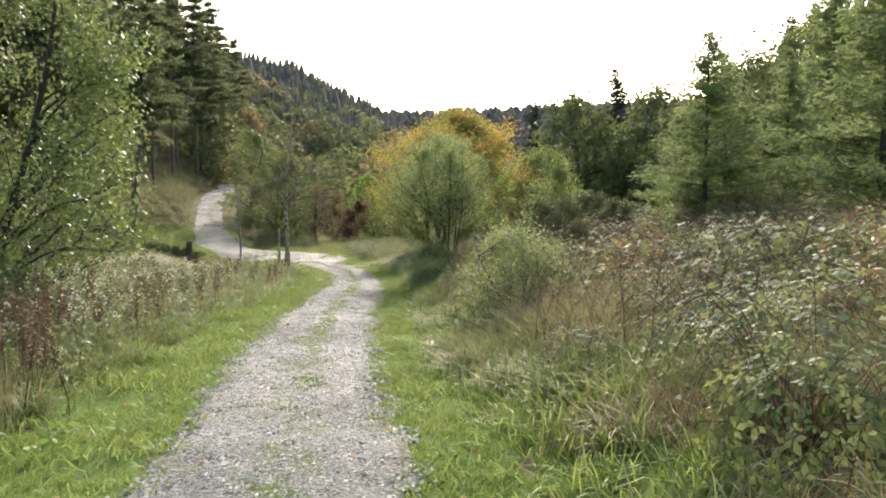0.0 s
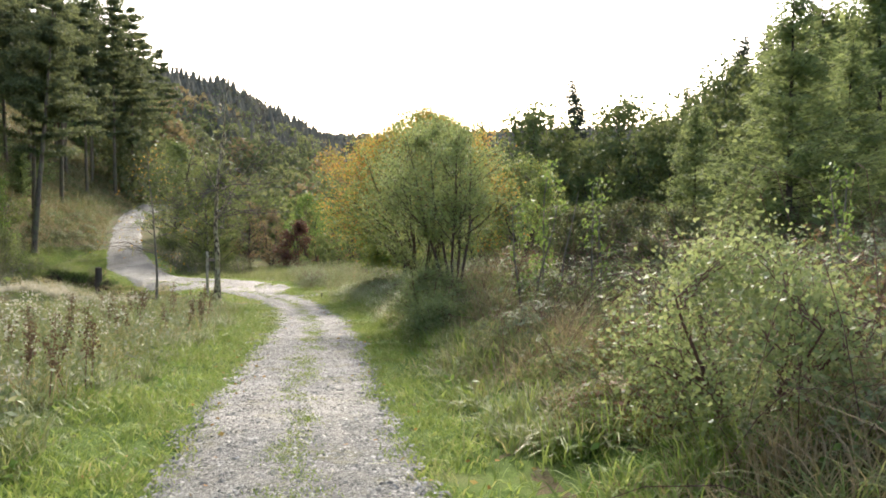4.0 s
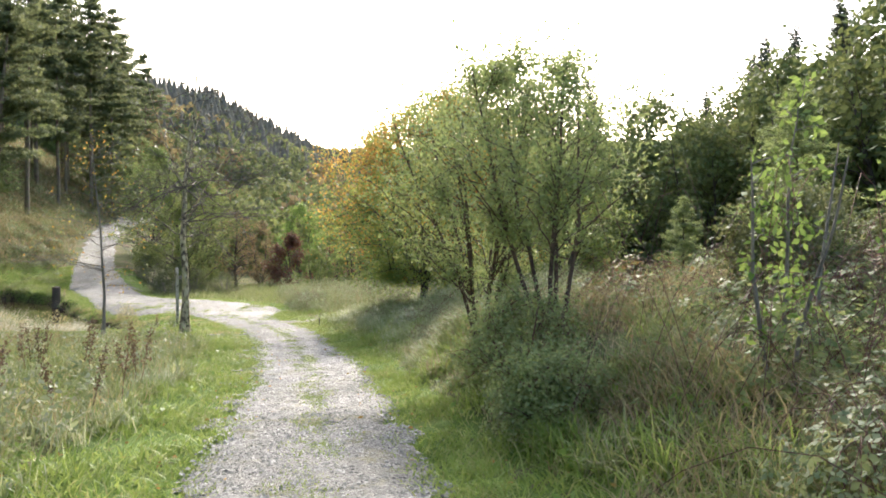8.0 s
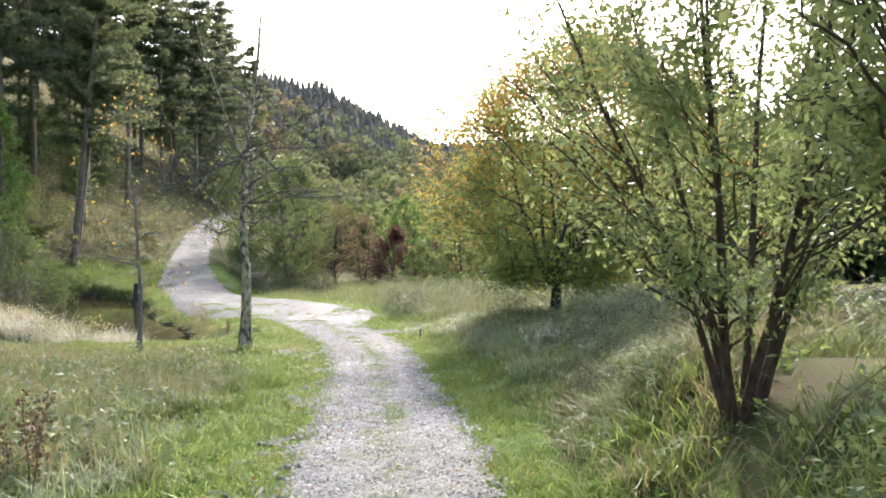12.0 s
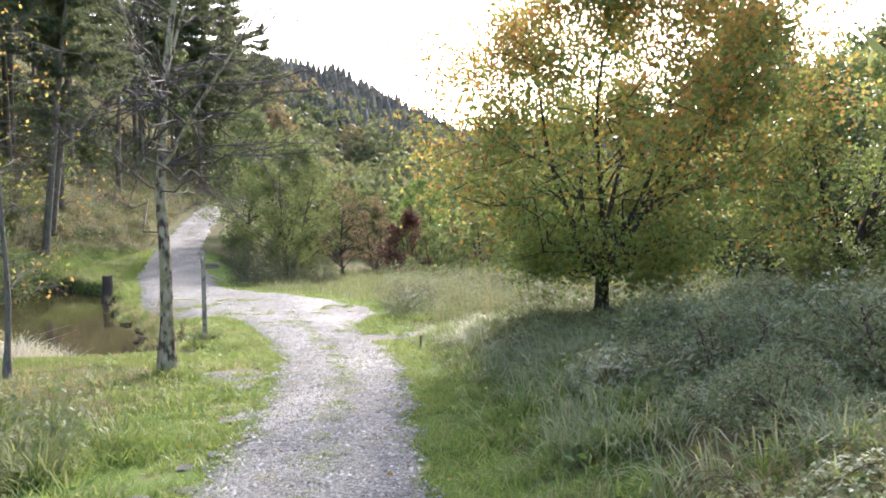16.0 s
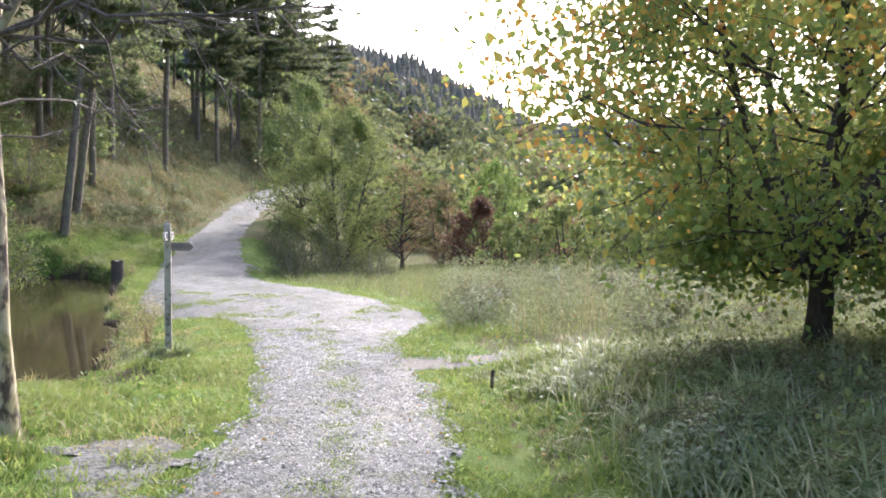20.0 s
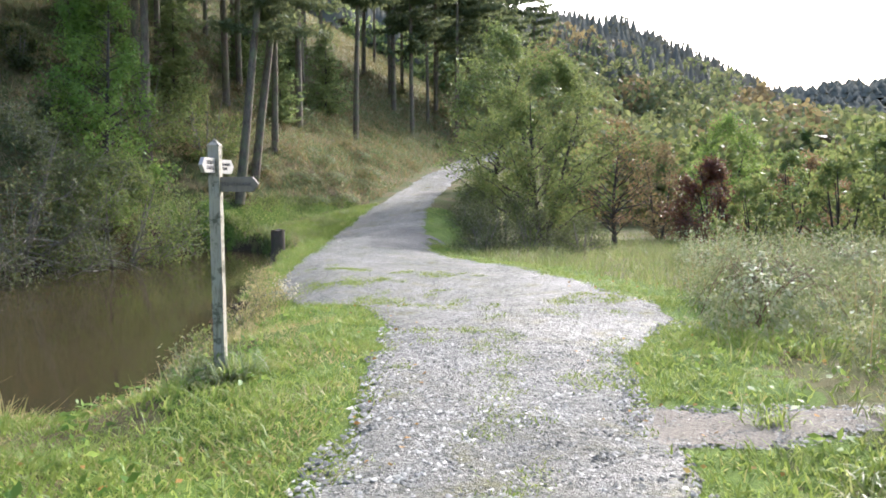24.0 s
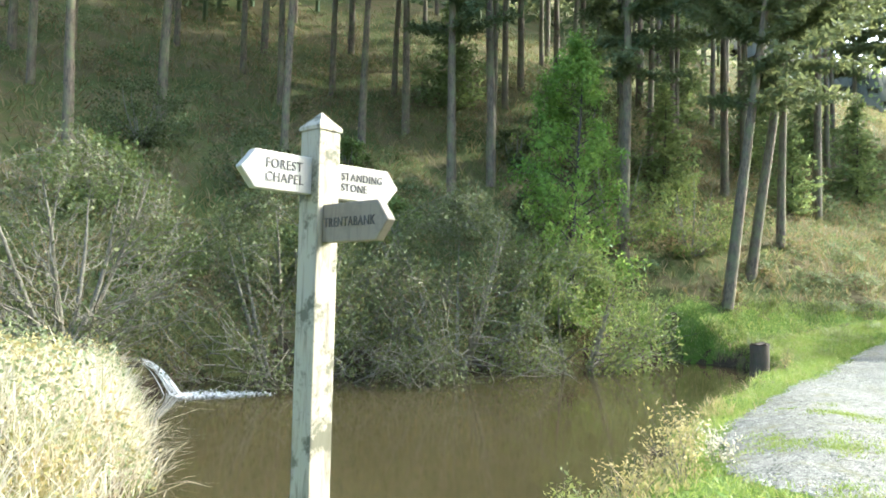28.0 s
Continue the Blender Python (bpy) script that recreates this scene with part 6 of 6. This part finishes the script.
stuff("bank_edge_grass", g, G["dry"], "straw-coloured grass hanging over the pond edge", "grass")

# ---- small things ----
def rough_block(sx, sy, sz, seed, cuts=3, amount=0.1):
    rng = np.random.default_rng(seed)
    bm = bmesh.new()
    bmesh.ops.create_cube(bm, size=1)
    bmesh.ops.subdivide_edges(bm, edges=bm.edges[:], cuts=cuts, use_grid_fill=True)
    for v in bm.verts:
        r = v.co.copy()
        v.co = v.co.lerp(v.co.normalized() * 0.62, 0.8) + Vector(rng.normal(0, amount * 0.35, 3))
        v.co = Vector((v.co.x * sx, v.co.y * sy, v.co.z * sz))
    return bm


def stump(x, y, z, r, h, label, wood=None):
    rng = np.random.default_rng(int(abs(x * 100)))
    s = empty("tree_stump", x, y, z, label, "stump")
    g = Geo()
    tube(g, branch_line(rng, (0, 0, 0), (0.05, 0.02, 1), h, 5, 0, 0.03), np.array([1.25, 1.0, 0.97, 0.95, 0.93]) * r, 12)
    part("trunk", g, wood or M_OLDWOOD, s, smooth=True)
    bm = bmesh.new()
    bmesh.ops.create_circle(bm, cap_ends=True, segments=12, radius=r * 0.95)
    for v in bm.verts:
        v.co.z = h + rng.normal(0, 0.02)
        v.co.x += 0.05 * h
    bm_part("cut_top", bm, wood or M_OLDWOOD, s)
    return s


stump(-7.16, 12.84, -0.62, 0.2, 1.12, "dark rotten timber stump at the water's edge", M_STUMP)
stump(4.6, -1.9, float(height(4.6, -1.9)) - 0.05, 0.02, 0.27, "thin dark stake beside the earth track")
tagged(bm_part("rock", rough_block(0.3, 0.16, 0.17, 3, 3, 0.25), M_ROCK, smooth=False), "small reddish-grey rock breaking the pond surface", "rock").location = (-3.92, 0.5, WATER_Z + 0.03)

for k, (cx, cy, cs) in enumerate(((-1.25, 0.15, 0.26), (-1.3, 0.95, 0.3), (-1.75, 1.7, 0.34), (-2.05, 2.5, 0.28), (-2.4, 3.3, 0.36), (-2.75, 4.3, 0.3), (-3.1, 5.2, 0.34), (-4.0, 6.4, 0.3), (-6.3, 11.2, 0.4), (-6.75, 12.2, 0.3))):
    tagged(bm_part("earth_clod", rough_block(cs * 1.2, cs * 0.8, cs * 0.6, 30 + k, 3, 0.22), M_BANK, smooth=False), "dark clod of wet earth slumped at the pond edge", "earth", "clods along the pond edge").location = (cx, cy, WATER_Z - 0.02)

# leafy grey-green herbs in the west meadow, and broad green leaves
g = Geo()
P = scatter(gr, 1500, -5, 1.6, -38, -9, lambda x, y: (left_gap(x, y) > 1.1) & (gr.uniform(0, 1, x.shape) < np.exp(-np.clip(left_gap(x, y) - 1.5, 0, 9) * 0.3)))
h = gr.uniform(0.25, 0.6, len(P))
u = gr.uniform(0.1, 1, (len(P), 22))
Q = P[:, None] + np.stack([gr.normal(0, 0.1, u.shape), gr.normal(0, 0.1, u.shape), u * h[:, None]], -1)
leaves(g, gr, Q.reshape(-1, 3), 0.075, 0.5, 0.1, 0.3)
stuff("meadow_herbs", g, G["herb"], "grey-green leafy herbs in the rough meadow", "plant")
g = Geo()
P = scatter(gr, 700, -1.5, 7.5, -40, 5, lambda x, y: (path_gap(x, y) > 0.5) & (path_gap(x, y) < 2.5) & (pond_gap(x, y) > 0.3))
u = gr.uniform(0.02, 1, (len(P), 12))
Q = P[:, None] + np.stack([gr.normal(0, 0.07, u.shape), gr.normal(0, 0.07, u.shape), u * 0.16], -1)
leaves(g, gr, Q.reshape(-1, 3), 0.08, 0.5, 0.0, 0.5)
stuff("verge_herbs", g, G["fresh"], "broad-leaved green weeds in the verge", "plant")
# fallen leaves
g = Geo()
P = scatter(gr, 2600, -3, 7, -40, 9, lambda x, y: (path_gap(x, y) > -0.5) & (path_gap(x, y) < 2.2) & (pond_gap(x, y) > 0.2))
P[:, 2] += 0.045
leaves(g, gr, P, 0.045, 0.7, 0.0, 0.85)
stuff("fallen_leaves", g, G["orange"], "small fallen brown and orange leaves", "leaves")

# pond edge plants
def tuft_plant(name, x, y, h, w, mat, label, n=260, size=0.05):
    e = empty(name, x, y, float(height(x, y)), label, "plant")
    s, l = Geo(), Geo()
    for k in range(14):
        li = branch_line(gr, (gr.normal(0, 0.05), gr.normal(0, 0.05), 0), (gr.normal(0, 0.35), gr.normal(0, 0.35), 1), h * gr.uniform(0.6, 1.0), 6, -0.02, 0.1)
        tube(s, li, np.linspace(0.004, 0.0015, 6), 3)
        t = gr.uniform(0.3, 1, n // 14) * 5
        i = np.minimum(t.astype(int), 4)
        leaves(l, gr, li[i] + (li[i + 1] - li[i]) * (t - i)[:, None] + gr.normal(0, w, (n // 14, 3)), size, 0.4)
    tagged(part("stemwork", s, B["twig"], e), kind="stuff")
    tagged(part("foliage", l, mat, e), kind="stuff")
    return e


tuft_plant("willowherb_plant", -2.35, 4.6, 0.8, 0.06, G["straw"], "yellowing willowherb gone to seed on the pond edge", 420)
tuft_plant("willowherb_plant", -2.6, 5.5, 0.5, 0.05, G["bleached"], "straw-coloured herb leaning over the pond edge", 260)
for px, py, ph in ((-1.3, 1.4, 0.34), (-1.75, 2.2, 0.3), (-2.0, 3.0, 0.36), (-2.3, 3.9, 0.45), (-2.7, 4.9, 0.45), (-1.1, 0.9, 0.3), (-3.8, 6.5, 0.5), (-6.9, 13.4, 0.5)):
    tuft_plant("willowherb_plant", px, py, ph, 0.06, G["straw" if ph > 0.38 else "tall"], "straw-coloured weed on the pond edge", 240)
tuft_plant("willowherb_plant", -0.9, 0.7, 0.42, 0.05, G["herb"], "pale herb tuft on the bank by the signpost", 260)
tuft_plant("nettle_plant", 0.0, 0.12, 0.26, 0.04, G["fresh"], "small green nettles round the foot of the signpost", 220)
tuft_plant("nettle_plant", -0.12, -0.08, 0.34, 0.04, G["tall"], "grass and weeds at the foot of the signpost", 220)
e = empty("dead_dock", -0.85, 1.1, float(height(-0.85, 1.1)), "single rust-red dead dock spike on the pond bank", "plant")
g = Geo()
for k in range(4):
    li = branch_line(gr, (gr.normal(0, 0.02), gr.normal(0, 0.02), 0), (gr.normal(0, 0.08), gr.normal(0, 0.08), 1), gr.uniform(0.5, 0.68), 6, 0, 0.05)
    tube(g, li, np.linspace(0.004, 0.002, 6), 4)
    t = gr.uniform(0.4, 1, 90) * 5
    i = np.minimum(t.astype(int), 4)
    leaves(g, gr, li[i] + (li[i + 1] - li[i]) * (t - i)[:, None] + gr.normal(0, 0.018, (90, 3)), 0.02, 0.7)
part("spike", g, G["dock"], e)

# inflow: water spouting from the bank into the pond
FLOW = np.array([-11.85, 1.8, 0.06])
flow = empty("inflow", *FLOW, "white water spouting into the pond from the bank", "water spout")
bm = bmesh.new()
bmesh.ops.create_cone(bm, cap_ends=False, segments=14, radius1=0.09, radius2=0.09, depth=0.5)
bmesh.ops.rotate(bm, cent=(0, 0, 0), matrix=Matrix.Rotation(radians(90), 3, "X"), verts=bm.verts)
bmesh.ops.translate(bm, vec=(0, -0.2, 0.0), verts=bm.verts)
bm_part("pipe", bm, M_OLDWOOD, flow)
g = Geo()
for k in range(16):
    o = gr.normal(0, 0.03, 3)
    s = np.linspace(0, 1, 8)
    fan = gr.normal(0, 0.06, 2)
    tube(g, np.stack([o[0] + (0.38 + fan[0]) * s, o[1] + 0.05 + (0.5 + fan[1]) * s, o[2] - 0.54 * s ** 1.8], 1), 0.003 + 0.005 * s * gr.uniform(0.4, 1.2), 4)
part("water_jet", g, M_FOAM, flow, "white falling water", smooth=True)
g = Geo()
P = np.stack([gr.normal(-11.2, 0.15, 1500), gr.triangular(2.15, 2.5, 4.0, 1500), np.full(1500, WATER_Z + 0.006)], 1)
P[:, 0] += 0.16 * (P[:, 1] - 2.2)
P -= FLOW
P[:, 2] += np.abs(gr.normal(0, 0.02, 1500)) * np.clip(1.4 - 0.6 * (P[:, 1] - 0.4), 0.15, 1)
leaves(g, gr, P, 0.04, 0.6, 0.0, 0.85)
tagged(part("foam", g, M_FOAM, flow, "white churned foam"), kind="stuff")
